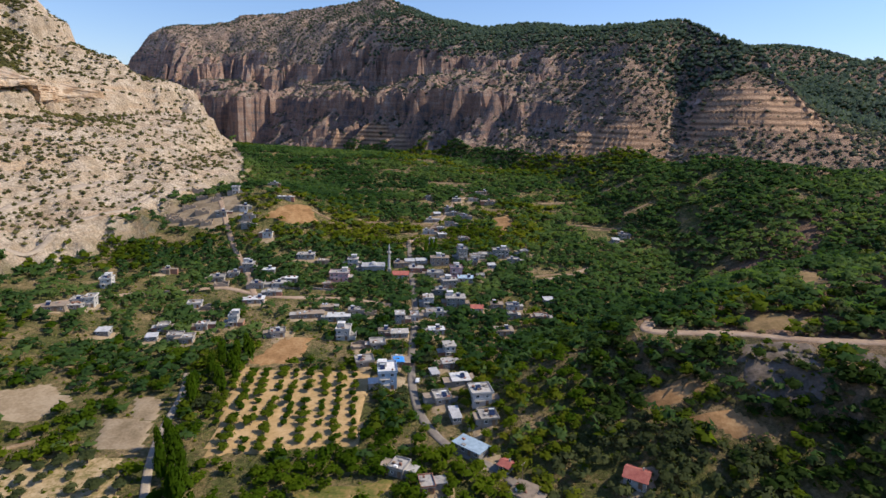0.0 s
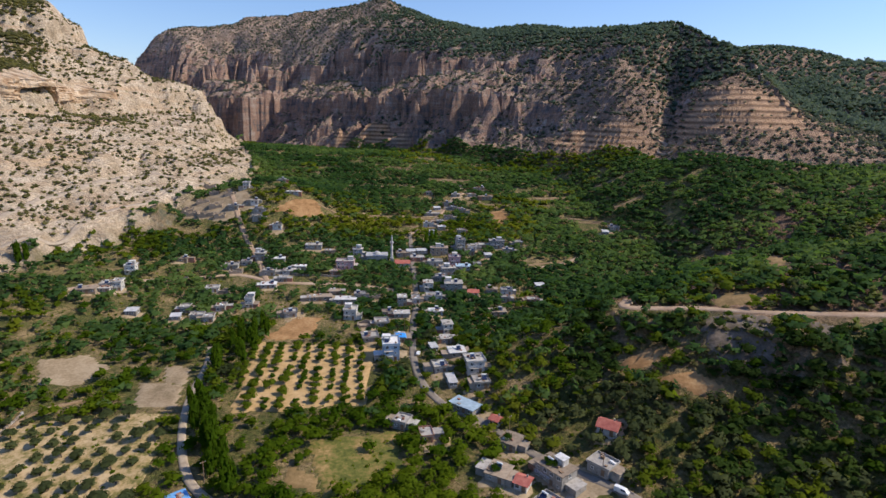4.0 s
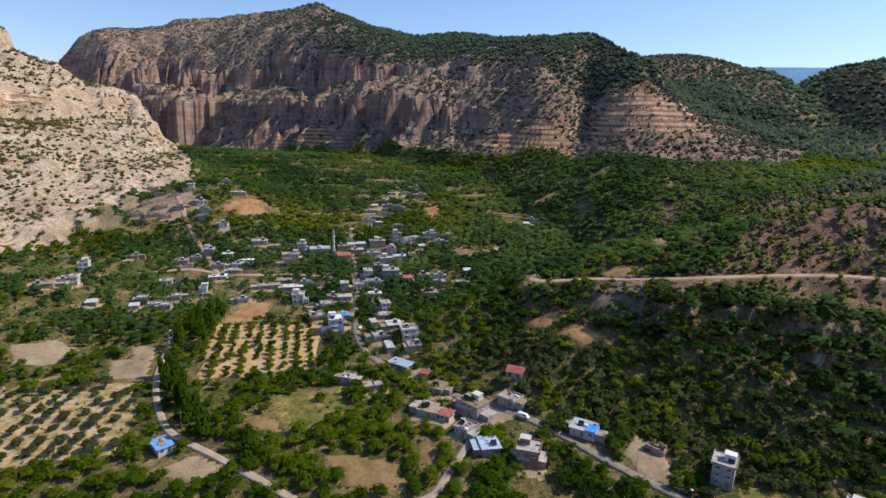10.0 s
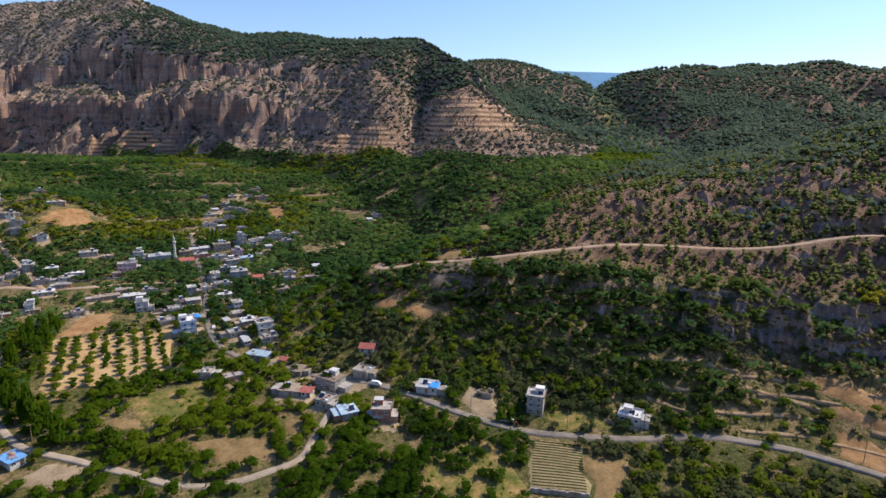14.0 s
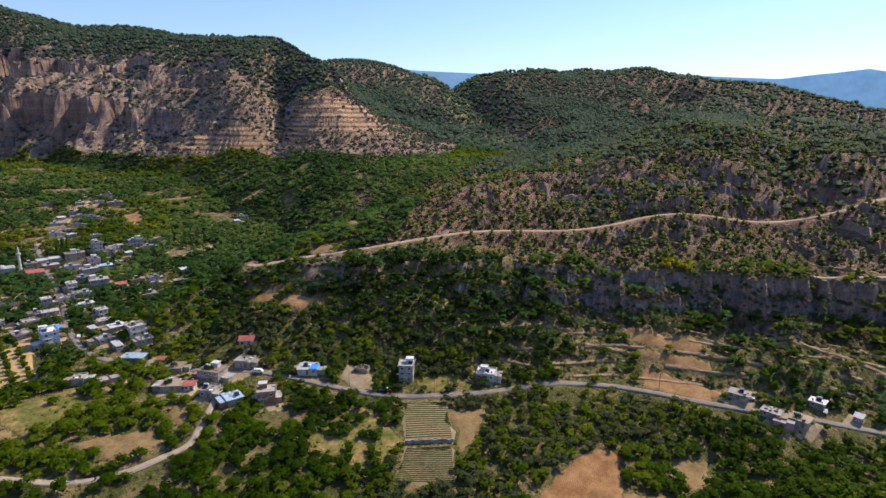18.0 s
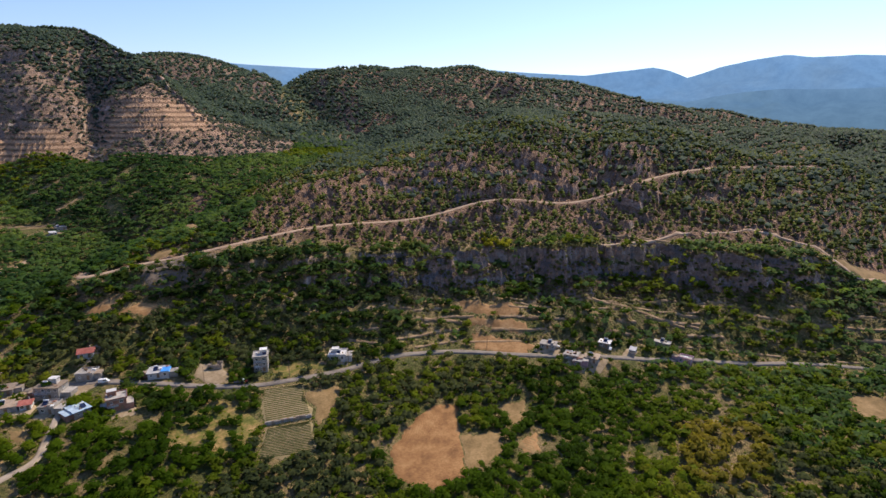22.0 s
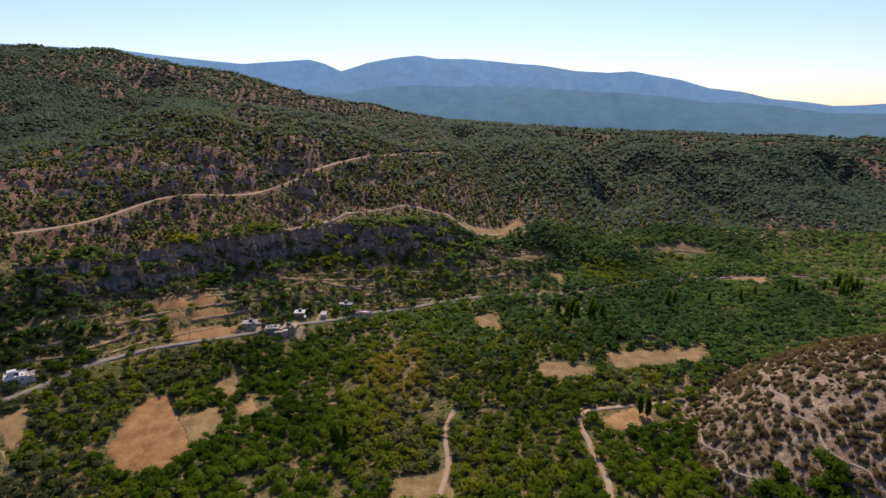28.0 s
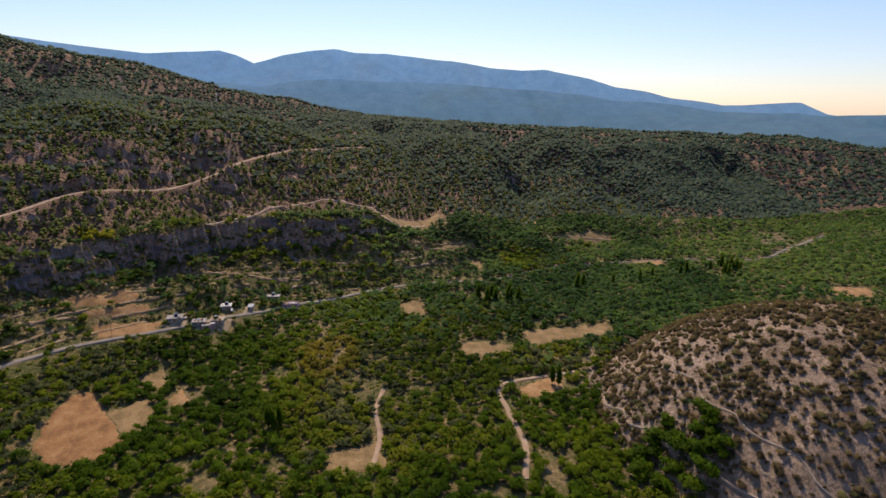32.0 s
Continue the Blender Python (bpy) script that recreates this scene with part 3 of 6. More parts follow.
PALE = speckled("dusty_concrete", [(.3, (.25, .20, .15)), (.5, (.36, .295, .22)), (.7, (.46, .385, .30))], .25, 2.0, .95, .05, 0)
PATHDUST = speckled("path_dust", [(.3, (.28, .21, .15)), (.6, (.40, .32, .24))], .4, 2.0, .95, .05, 0)


def ribbon(name, width, points, mat, label, lift=.3):
    p = smooth_line(points)
    d = np.gradient(p, axis=0)
    d /= np.hypot(d[:, 0], d[:, 1])[:, None]
    side = np.stack([-d[:, 1], d[:, 0]], -1)
    s = np.arange(len(p)) * 3.0
    wob = 1 + .14 * rough(s, s * 0, 14, 51)
    rows = []
    mid = on_ground(p[:, 0], p[:, 1])
    mid = np.convolve(np.pad(mid, 3, mode="edge"), np.ones(7) / 7, "valid")
    for f, drop in ((-1.35, -1.6), (-1, 0), (-.4, .06), (.4, .06), (1, 0), (1.35, -1.6)):
        q = p + side * (f * width / 2 * wob)[:, None]
        z = np.maximum(mid, on_ground(q[:, 0], q[:, 1]) if abs(f) <= 1 else -99) + lift + drop
        rows.append(np.stack([q[:, 0], q[:, 1], z], -1))
    co = np.concatenate(rows)
    n = len(p)
    i = np.arange(5 * (n - 1))
    a = (i // (n - 1)) * n + i % (n - 1)
    me = raw_mesh(name, co, np.stack([a, a + 1, a + n + 1, a + n], -1), True)
    me.materials.append(mat)
    return tagged(new(name, me), label, "terrace" if name == "terrace" else "road", kind="structure")


for key, (width, points) in ROADS.items():
    paved = key in ("main_road", "side_road")
    ribbon(key, width, points, ASPHALT if key == "main_road" else PALE if paved or "bluff" in key else DUST, "worn grey village road" if paved else "pale dusty dirt track")
for key, (width, points) in FOOTPATHS.items():
    ribbon(key, width, points, PATHDUST, "narrow pale footpath across dry ground", .25)

# narrow farming terraces: strips of bare earth along the slope
TERRACES = [[(261, 18), (267, 4), (274, -9)], [(254, 4), (259, -7), (265, -16)], [(302, -41), (311, -60), (320, -79)], [(299, -53), (306, -67), (311, -82)], [(309, -27), (314, -42), (322, -62)], [(208, 56), (225, 34)], [(166, 71), (176, 59)],
            [(176, 91), (194, 78), (212, 64)], [(174, 74), (185, 66)], [(301, 110), (323, 78), (337, 43)], [(353, 13), (371, -15), (377, -44)], [(286, 2), (296, -27), (306, -75)], [(399, -136), (407, -187), (426, -219)], [(397, -167), (405, -208)]]
TERRACES_LOW = [[(465, -306), (494, -394), (490, -477), (468, -540)], [(455, -315), (461, -404)], [(66, 359), (84, 362), (104, 366)], [(-150, 134), (-151, 164), (-135, 176)]]

# terraces that follow the foot of the crag, in broken lengths
CRAG_RUN = [(215, 110), (264, 76), (314, 8), (356, -48), (400, -120), (440, -190)]
step_dice = random.Random(17)
for step_k in range(5):
    run_ = smooth_line(CRAG_RUN, 6)
    way_ = np.gradient(run_, axis=0)
    way_ /= np.hypot(way_[:, 0], way_[:, 1])[:, None]
    run_ = run_ + np.stack([way_[:, 1], -way_[:, 0]], -1) * (34 + 9.5 * step_k)
    at_ = step_dice.randint(0, 4)
    while at_ < len(run_) - 3:
        long_ = step_dice.randint(3, 8)
        TERRACES.append([tuple(p) for p in run_[at_:at_ + long_ + 1:2]] if long_ > 3 else [tuple(run_[at_]), tuple(run_[at_ + 2])])
        at_ += long_ + step_dice.randint(2, 6)
TERRACES = [t for t in TERRACES if len(t) > 1]
# stepped plots beside the far end of the road
for step_k in range(6):
    TERRACES_LOW.append([(498 + 13 * step_k, -572 - 6 * step_k), (506 + 13 * step_k, -600 - 6 * step_k), (520 + 13 * step_k, -628 - 6 * step_k)])
# earth banks between the orchard steps of the upper valley
for step_k in range(64):
    tx, ty = step_dice.uniform(-150, 190), step_dice.uniform(430, 800)
    if line_field(np.array([tx]), np.array([ty]), CLIFF)[0][0] > -25 or line_field(np.array([tx]), np.array([ty]), BLUFF)[0][0] > -30:
        continue
    half_, lean_ = step_dice.uniform(7, 20), step_dice.uniform(-.35, .25)
    TERRACES_LOW.append([(tx - half_, ty - half_ * lean_), (tx, ty + step_dice.uniform(-2, 2)), (tx + half_, ty + half_ * lean_)])

# fields: corners in plan, kind of soil
FIELDS = {
    "ploughed": [[(106, -18), (118, -3), (134, 1), (156, 3), (167, -4), (150, -18), (136, -30), (124, -39), (112, -32)]],
    "scree": [[(109, 190), (122, 192), (134, 187), (129, 170), (121, 160), (109, 163), (103, 175)], [(143, 180), (152, 172), (148, 158), (140, 164)]],
    "red": [[(521, -288), (591, -313), (529, -320), (515, -307)], [(72, 179), (86, 183), (92, 176), (84, 173), (74, 174)], [(84, 168), (99, 168), (108, 157), (103, 153), (93, 160)], [(49, 471), (62, 482), (64, 459), (55, 437), (48, 442)], [(352, -546), (351, -586), (320, -556), (326, -531)], [(164, -43), (172, -48), (160, -54), (153, -50)], [(228, 546), (256, 540), (256, 552), (236, 556)], [(172, -226), (182, -238), (190, -254), (173, -251), (161, -238), (160, -225)], [(-87, 238), (-75, 266), (-62, 264), (-63, 241), (-80, 235)], [(-134, 419), (-120, 440), (-104, 450), (-92, 430), (-110, 418)],
            [(240, 47), (259, 15), (250, 8), (232, 38)], [(230, 36), (249, 3), (241, -3), (226, 30)], [(224, 27), (236, -12), (221, -12), (212, 14)], [(424, -389), (429, -424), (399, -414), (408, -387)]],
    "tan": [[(436, -142), (524, -199), (486, -206), (423, -145)], [(427, -149), (467, -207), (451, -204), (465, -172)], [(399, -165), (426, -180), (405, -181), (396, -167)], [(396, -178), (429, -227), (423, -229), (397, -187)], [(405, -218), (404, -234), (372, -233), (390, -227)], [(467, -324), (501, -368), (507, -406), (478, -365)],
            [(128, 219), (139, 219), (149, 206), (142, 200), (123, 203)], [(188, 281), (195, 271), (171, 231), (164, 236)], [(120, 52), (134, 46), (119, 31), (107, 31)], [(18, 114), (24, 109), (19, 101), (15, 106)], [(181, -21), (191, -30), (177, -37), (167, -35)], [(149, -20), (161, -33), (142, -46), (130, -35)], [(165, -43), (168, -50), (155, -54), (156, -45)], [(296, -158), (306, -180), (274, -177), (275, -163)], [(229, -198), (226, -233), (212, -227), (206, -200)],
            [(246, -242), (252, -268), (264, -308), (243, -303), (223, -244)], [(118, -129), (126, -150), (106, -156), (102, -130)], [(-22, 113), (8, 104), (12, 89), (-8, 95)], [(-50, 138), (-39, 133), (-36, 125), (-47, 127)]],
    "pale": [[(-172, 199), (-156, 210), (-143, 200), (-146, 187), (-162, 184)], [(-124, 187), (-105, 189), (-98, 170), (-115, 169)], [(-120, 203), (-109, 203), (-103, 189), (-112, 188)], [(-78, 108), (-64, 115), (-49, 108), (-60, 100)],
             [(-190, 452), (-160, 446), (-150, 420), (-165, 405), (-205, 412), (-212, 436)], [(88, 100), (98, 108), (106, 100), (99, 84), (90, 90)], [(38, 138), (50, 138), (56, 127), (46, 118), (37, 122)]],
    "olive": [[(-156, 158), (-104, 166), (-92, 136), (-90, 118), (-128, 112), (-154, 124)]],
    "grass": [[(64, 75), (88, 46), (81, 37), (55, 60)], [(-46, 152), (-14, 158), (-8, 134), (-34, 122)], [(60, 70), (88, 78), (92, 46), (66, 40)], [(120, 84), (142, 74), (140, 62), (118, 70)]],
    "orchard": [[(-90, 232), (-29, 230), (-28, 176), (-78, 168)]],
    "rows": [[(105, 68), (122, 58), (109, 36), (91, 45)], [(90, 43), (107, 34), (96, 18), (76, 30)]],
}
SOILS = {
    "ploughed": speckled("ploughed_soil", [(.36, (.165, .082, .03)), (.5, (.26, .134, .05)), (.64, (.35, .20, .082))], .15, .9, .95, .25, 0),
    "red": speckled("red_soil", [(.35, (.18, .096, .036)), (.5, (.305, .172, .07)), (.65, (.42, .265, .122))], .14, .8, .95, .2, 0),
    "tan": speckled("tan_soil", [(.34, (0.134, 0.092, 0.034)), (.5, (0.232, 0.154, 0.064)), (.66, (0.340, 0.230, 0.105))], .14, .9, .95, .2, 0),
    "pale": speckled("pale_gravel", [(.36, (0.185, 0.139, 0.078)), (.48, (0.273, 0.206, 0.125)), (.62, (0.360, 0.283, 0.183))], .12, .9, .95, .12, 0),
    "grass": speckled("dry_grass", [(.34, (0.062, 0.077, 0.014)), (.46, (0.124, 0.125, 0.023)), (.56, (0.247, 0.173, 0.058)), (.68, (0.412, 0.278, 0.117))], .16, .8, .95, .2, 0),
    "olive": speckled("olive_ground", [(.36, (.115, .11, .028)), (.44, (.22, .18, .065)), (.50, (.36, .265, .13)), (.62, (.50, .38, .22))], .22, 1.0, .95, .2, 0),
    "orchard": speckled("orchard_soil", [(.3, (0.268, 0.192, 0.070)), (.5, (0.433, 0.288, 0.129)), (.7, (0.546, 0.384, 0.195))], .16, .8, .95, .2, 0),
    "yard": speckled("trodden_earth", [(.34, (0.206, 0.149, 0.082)), (.5, (0.319, 0.240, 0.144)), (.66, (0.433, 0.346, 0.226))], .3, 1.4, .95, .12, .2),
    "scree": speckled("scarp_rubble", [(.36, (.07, .058, .04)), (.48, (.135, .105, .078)), (.6, (.20, .16, .125)), (.7, (.30, .25, .20))], .18, 1.0, .95, .4, 0),
    "rows": speckled("garden_soil", [(.3, (0.175, 0.144, 0.062)), (.5, (0.278, 0.221, 0.109)), (.7, (0.371, 0.298, 0.156))], .2, .9, .95, .2, 0),
}
def furrowed(m):
    """Paler wheel and plough lines in wide arcs."""
    n, l = m.node_tree.nodes, m.node_tree.links
    b = n["Principled BSDF"]
    old = b.inputs["Base Color"].links[0].from_socket
    shift = n.new("ShaderNodeVectorMath")
    shift.inputs[1].default_value = (-160, 24, 0)
    l.new(n.new("ShaderNodeNewGeometry").outputs["Position"], shift.inputs[0])
    flat = n.new("ShaderNodeVectorMath")
    flat.operation = "MULTIPLY"
    flat.inputs[1].default_value = (1, 1, 0)
    l.new(shift.outputs[0], flat.inputs[0])
    w = n.new("ShaderNodeTexWave")
    w.wave_type, w.rings_direction = "RINGS", "SPHERICAL"
    w.inputs["Scale"].default_value, w.inputs["Distortion"].default_value, w.inputs["Detail"].default_value = .42, 5.0, 6
    l.new(flat.outputs[0], w.inputs["Vector"])
    l.new(mixed(n, l, 1.0, old, ramp(n, l, w.outputs["Fac"], [(.1, (.9, .88, .86)), (.6, (1.0, 1.0, 1.0)), (.95, (1.1, 1.12, 1.14))]), "MULTIPLY"), b.inputs["Base Color"])


furrowed(SOILS["ploughed"])
FIELD_NAMES = {"yard": "bare trodden earth yard beside a house", "ploughed": "bare orange ploughed field with tyre lines", "red": "bare patch of reddish earth", "tan": "bare tan field between trees", "pale": "pale bare gravel yard", "scree": "bare rubble slope below a hillside track",
               "grass": "plot of dry yellow-green grass", "olive": "pale dry ground of an olive grove", "orchard": "tan soil of a planted orchard", "rows": "garden plot with rows of crops"}


def inside(x, y, poly, grow=0.0):
    """Whether places lie in a polygon, or within some metres of it."""
    x, y = np.asarray(x, float), np.asarray(y, float)
    hit = np.zeros(x.shape, bool)
    near = np.zeros(x.shape, bool)
    for (ax, ay), (bx, by) in zip(poly, poly[1:] + poly[:1]):
        if ay != by:
            hit ^= ((ay > y) != (by > y)) & (x < (bx - ax) * (y - ay) / (by - ay) + ax)
        if grow > 0:
            t = np.clip(((x - ax) * (bx - ax) + (y - ay) * (by - ay)) / ((bx - ax) ** 2 + (by - ay) ** 2), 0, 1)
            near |= (x - ax - t * (bx - ax)) ** 2 + (y - ay - t * (by - ay)) ** 2 < grow * grow
    return hit | near


def field(kind, poly):
    """A patch of ground with a ragged edge, lying just above the sheet."""
    px, py = np.array(poly, float).T
    step = 1.6
    xs, ys = np.arange(px.min() - 2, px.max() + 3, step), np.arange(py.min() - 2, py.max() + 3, step)
    fx, fy = np.meshgrid(xs, ys)
    jx, jy = fx + rough(fx, fy, 9, 61) * 2.2, fy + rough(fx, fy, 9, 62) * 2.2
    keep = inside(jx, jy, poly)
    fz = on_ground(fx, fy) + np.where(keep, .28, -.5)
    furrow = .03 * np.sin(np.hypot(fx - 160, fy + 24) * 2.4) if kind == "ploughed" else 0
    nx = len(xs)
    i = np.arange((len(ys) - 1) * (nx - 1))
    a = (i // (nx - 1)) * nx + i % (nx - 1)
    quads = np.stack([a, a + 1, a + nx + 1, a + nx], -1)
    quads = quads[keep.ravel()[quads].any(1)]
    used, inv = np.unique(quads, return_inverse=True)
    co = np.stack([fx, fy, fz + furrow], -1).reshape(-1, 3)[used]
    me = raw_mesh("field", co, inv.reshape(-1, 4), True)
    me.materials.append(SOILS[kind])
    if kind == "yard":
        return tagged(new("yard", me), FIELD_NAMES[kind], "yard", kind="structure")
    return tagged(new("field", me), FIELD_NAMES[kind], "field", kind="structure")


TERRACE_SOIL = speckled("terrace_soil", [(.36, (.15, .10, .05)), (.5, (.26, .175, .095)), (.64, (.37, .265, .155))], .2, 1.0, .95, .2, 0)
for line in TERRACES + TERRACES_LOW:
    ribbon("terrace", 1.9, line, TERRACE_SOIL, "narrow terrace of bare tan earth")
ribbon("zigzag_track", 2.6, [(240, 548), (232, 566), (246, 580), (236, 600), (252, 622), (262, 650)], DUST, "pale zigzag track up the slope", .6)

for kind, polys in FIELDS.items():
    for poly in polys:
        field(kind, poly)


# ---- houses ----
def paint(name, base, dirt=.5, rough_value=.85):
    b = tuple(base)
    d = tuple(c * dirt for c in b)
    return speckled(name, [(.34, d), (.46, tuple(c * .8 for c in b)), (.6, b)], .55, 2.6, rough_value, .04, .35)


# the blue wall is white plaster with bluish shade put into its colour
WALLS = {k: paint("wall_" + k, c, dd) for k, c, dd in (("white", (.60, .575, .54), .55), ("grey", (.36, .335, .30), .5), ("stone", (.36, .29, .22), .6), ("brick", (.37, .19, .13), .62), ("pink", (.56, .34, .35), .7), ("blue", (.42, .54, .68), .8))}
ROOFS = {k: paint("roof_" + k, c, dd) for k, c, dd in (("concrete", (.42, .39, .35), .42), ("white", (.68, .67, .65), .55), ("blue", (.16, .36, .66), .7), ("paleblue", (.40, .52, .62), .65), ("earth", (.33, .26, .19), .55), ("zinc", (.52, .52, .52), .6))}
TILE = speckled("red_roof_tile", [(.3, (.26, .075, .06)), (.5, (.38, .12, .09)), (.7, (.47, .19, .14))], .6, 4, .85, .06, .2)
TARP = speckled("blue_tarpaulin", [(.3, (.04, .22, .62)), (.6, (.07, .32, .8))], .5, 3, .5, .05, 0)
TIMBER = speckled("weathered_timber", [(.3, (.14, .09, .055)), (.6, (.28, .19, .12))], 1.5, 8, .85, .02, .2)
METAL, n_, l_, b_ = material("galvanised_metal", .4)
b_.inputs["Base Color"].default_value, b_.inputs["Metallic"].default_value = (.6, .6, .62, 1), .7
GLASS, n_, l_, b_ = material("window_glass", .08)
b_.inputs["Base Color"].default_value, b_.inputs["Specular IOR Level"].default_value = (.03, .04, .05, 1), .6
PANEL, n_, l_, b_ = material("solar_panel", .15)
b_.inputs["Base Color"].default_value = (.02, .03, .07, 1)
WHITE = speckled("white_enamel", [(.3, (.72, .72, .7)), (.6, (.82, .82, .8))], .8, 5, .45, 0, .1)


def box_into(bm, x0, x1, y0, y1, z0, z1, slot=0):
    v = [bm.verts.new((x, y, z)) for z in (z0, z1) for y in (y0, y1) for x in (x0, x1)]
    for q in ((0, 2, 3, 1), (4, 5, 7, 6), (0, 1, 5, 4), (1, 3, 7, 5), (3, 2, 6, 7), (2, 0, 4, 6)):
        f = bm.faces.new([v[i] for i in q])
        f.material_index = slot


def tube_into(bm, a, b, r0, r1, sides=8, cap=True):
    a, b = Vector(a), Vector(b)
    q = (b - a).to_track_quat("Z", "Y")
    rings = []
    for c, r in ((a, r0), (b, r1)):
        rings.append([bm.verts.new(c + q @ Vector((r * math.cos(2 * math.pi * i / sides), r * math.sin(2 * math.pi * i / sides), 0))) for i in range(sides)])
    for i in range(sides):
        j = (i + 1) % sides
        bm.faces.new((rings[0][i], rings[0][j], rings[1][j], rings[1][i]))
    if cap:
        bm.faces.new(rings[1])
        bm.faces.new(rings[0][::-1])


def part(name, bm, mat, parent, label="", place=None):
    """Links a bmesh (or a mesh) as one mesh object under a thing or a part."""
    if isinstance(bm, bmesh.types.BMesh):
        me = bpy.data.meshes.new(name)
        bm.normal_update()
        bm.to_mesh(me)
        bm.free()
        me.materials.append(mat)
    else:
        me = bm
    ob = new(name, me)
    ob.parent = parent
    if place is not None:
        ob.matrix_basis = place
    if label:
        ob["label"] = label
    return ob


def boxes(*lims):
    bm = bmesh.new()
    for lim in lims:
        box_into(bm, *lim)
    return bm


def kept(name, bm, mat):
    me = bpy.data.meshes.new(name)
    bm.normal_update()
    bm.to_mesh(me)
    bm.free()
    me.materials.append(mat)
    return me


def window_meshes(w, h):
    t = .09
    frame_bm = boxes((-w / 2 - t, -w / 2, -.07, .04, -t, h + t), (w / 2, w / 2 + t, -.07, .04, -t, h + t), (-w / 2, w / 2, -.07, .04, h, h + t), (-w / 2, w / 2, -.12, .04, -t, 0), (-.03, .03, -.05, .02, 0, h))
    return kept("window", frame_bm, WHITE), kept("pane", boxes((-w / 2, w / 2, -.02, .03, 0, h)), GLASS)


WINDOW_FRAME, WINDOW_PANE = window_meshes(1.2, 1.2)
SMALL_FRAME, SMALL_PANE = window_meshes(.8, .8)
DOOR_LEAF = kept("door", boxes((-.5, .5, -.06, .03, 0, 2.05), (-.6, -.5, -.09, .03, 0, 2.15), (.5, .6, -.09, .03, 0, 2.15), (-.5, .5, -.09, .03, 2.05, 2.15)), TIMBER)


def heater(parent, x, y, z, rnd):
    """Roof-top solar water heater: frame with panel and a lying tank."""
    bm = bmesh.new()
    box_into(bm, x - .84, x + .84, y + .84, y + .96, z, z + 1.4)
    stand = part("heater_stand", bm, METAL, parent)
    bm = bmesh.new()
    vs = [bm.verts.new(c) for c in ((x - 1, y - 1, z + .25), (x + 1, y - 1, z + .25), (x + 1, y + .8, z + 1.25), (x - 1, y + .8, z + 1.25), (x - 1, y - 1, z + .33), (x + 1, y - 1, z + .33), (x + 1, y + .8, z + 1.33), (x - 1, y + .8, z + 1.33))]
    for q in ((3, 2, 1, 0), (4, 5, 6, 7), (0, 1, 5, 4), (1, 2, 6, 5), (2, 3, 7, 6), (3, 0, 4, 7)):
        bm.faces.new([vs[i] for i in q])
    part("solar_panel", bm, PANEL, stand, "dark solar panel")
    bm = bmesh.new()
    tube_into(bm, (x - 1, y + 1, z + 1.7), (x + 1, y + 1, z + 1.7), .32, .32, 10)
    part("water_tank", bm, WHITE, stand, "white water tank")


STYLES = {  # wall, roof, label
    # white walls; the front's bluish shade is in the wall colour on all sides
    "tall_white": ("blue", "white", "three-storey white house with bluish shaded front and roof room"),
    "grey": ("grey", "concrete", "grey plastered house with a flat concrete roof"),
    "white": ("white", "concrete", "whitewashed house with a flat concrete roof"),
    "whiteroof": ("grey", "white", "low house with a bright white flat roof"),
    "brown": ("stone", "earth", "old stone house with an earth-brown flat roof"),
    "brick": ("brick", "concrete", "unplastered red brick house with a pale flat roof"),
    "pink": ("pink", "concrete", "pink painted house with a pale flat roof"),
    "redwhite": ("white", "white", "small white house beside a red shed roof"),
    "tarp": ("grey", "concrete", "grey house with a blue tarpaulin on its roof"),
    "blueroof": ("grey", "paleblue", "long house with a pale blue painted roof"),
    "bluewhite": ("white", "zinc", "white house with a metal roof and a blue tarpaulin"),
    "bluehut": ("white", "blue", "white hut with a bright blue flat roof"),
    "redroof": ("white", "concrete", "small house with a red tiled gable roof"),
    "tower": ("grey", "concrete", "tall grey apartment house with a cluttered flat roof"),
    "flatwhite": ("white", "white", "two-storey white house with a flat white roof"),
    "terrace": ("grey", "earth", "grey house with vines growing over its roof terrace"),
    "shed": ("grey", "zinc", "small shed with a sloping zinc roof"),
    "ruin": ("stone", "earth", "roofless ruin of a stone house"),
}
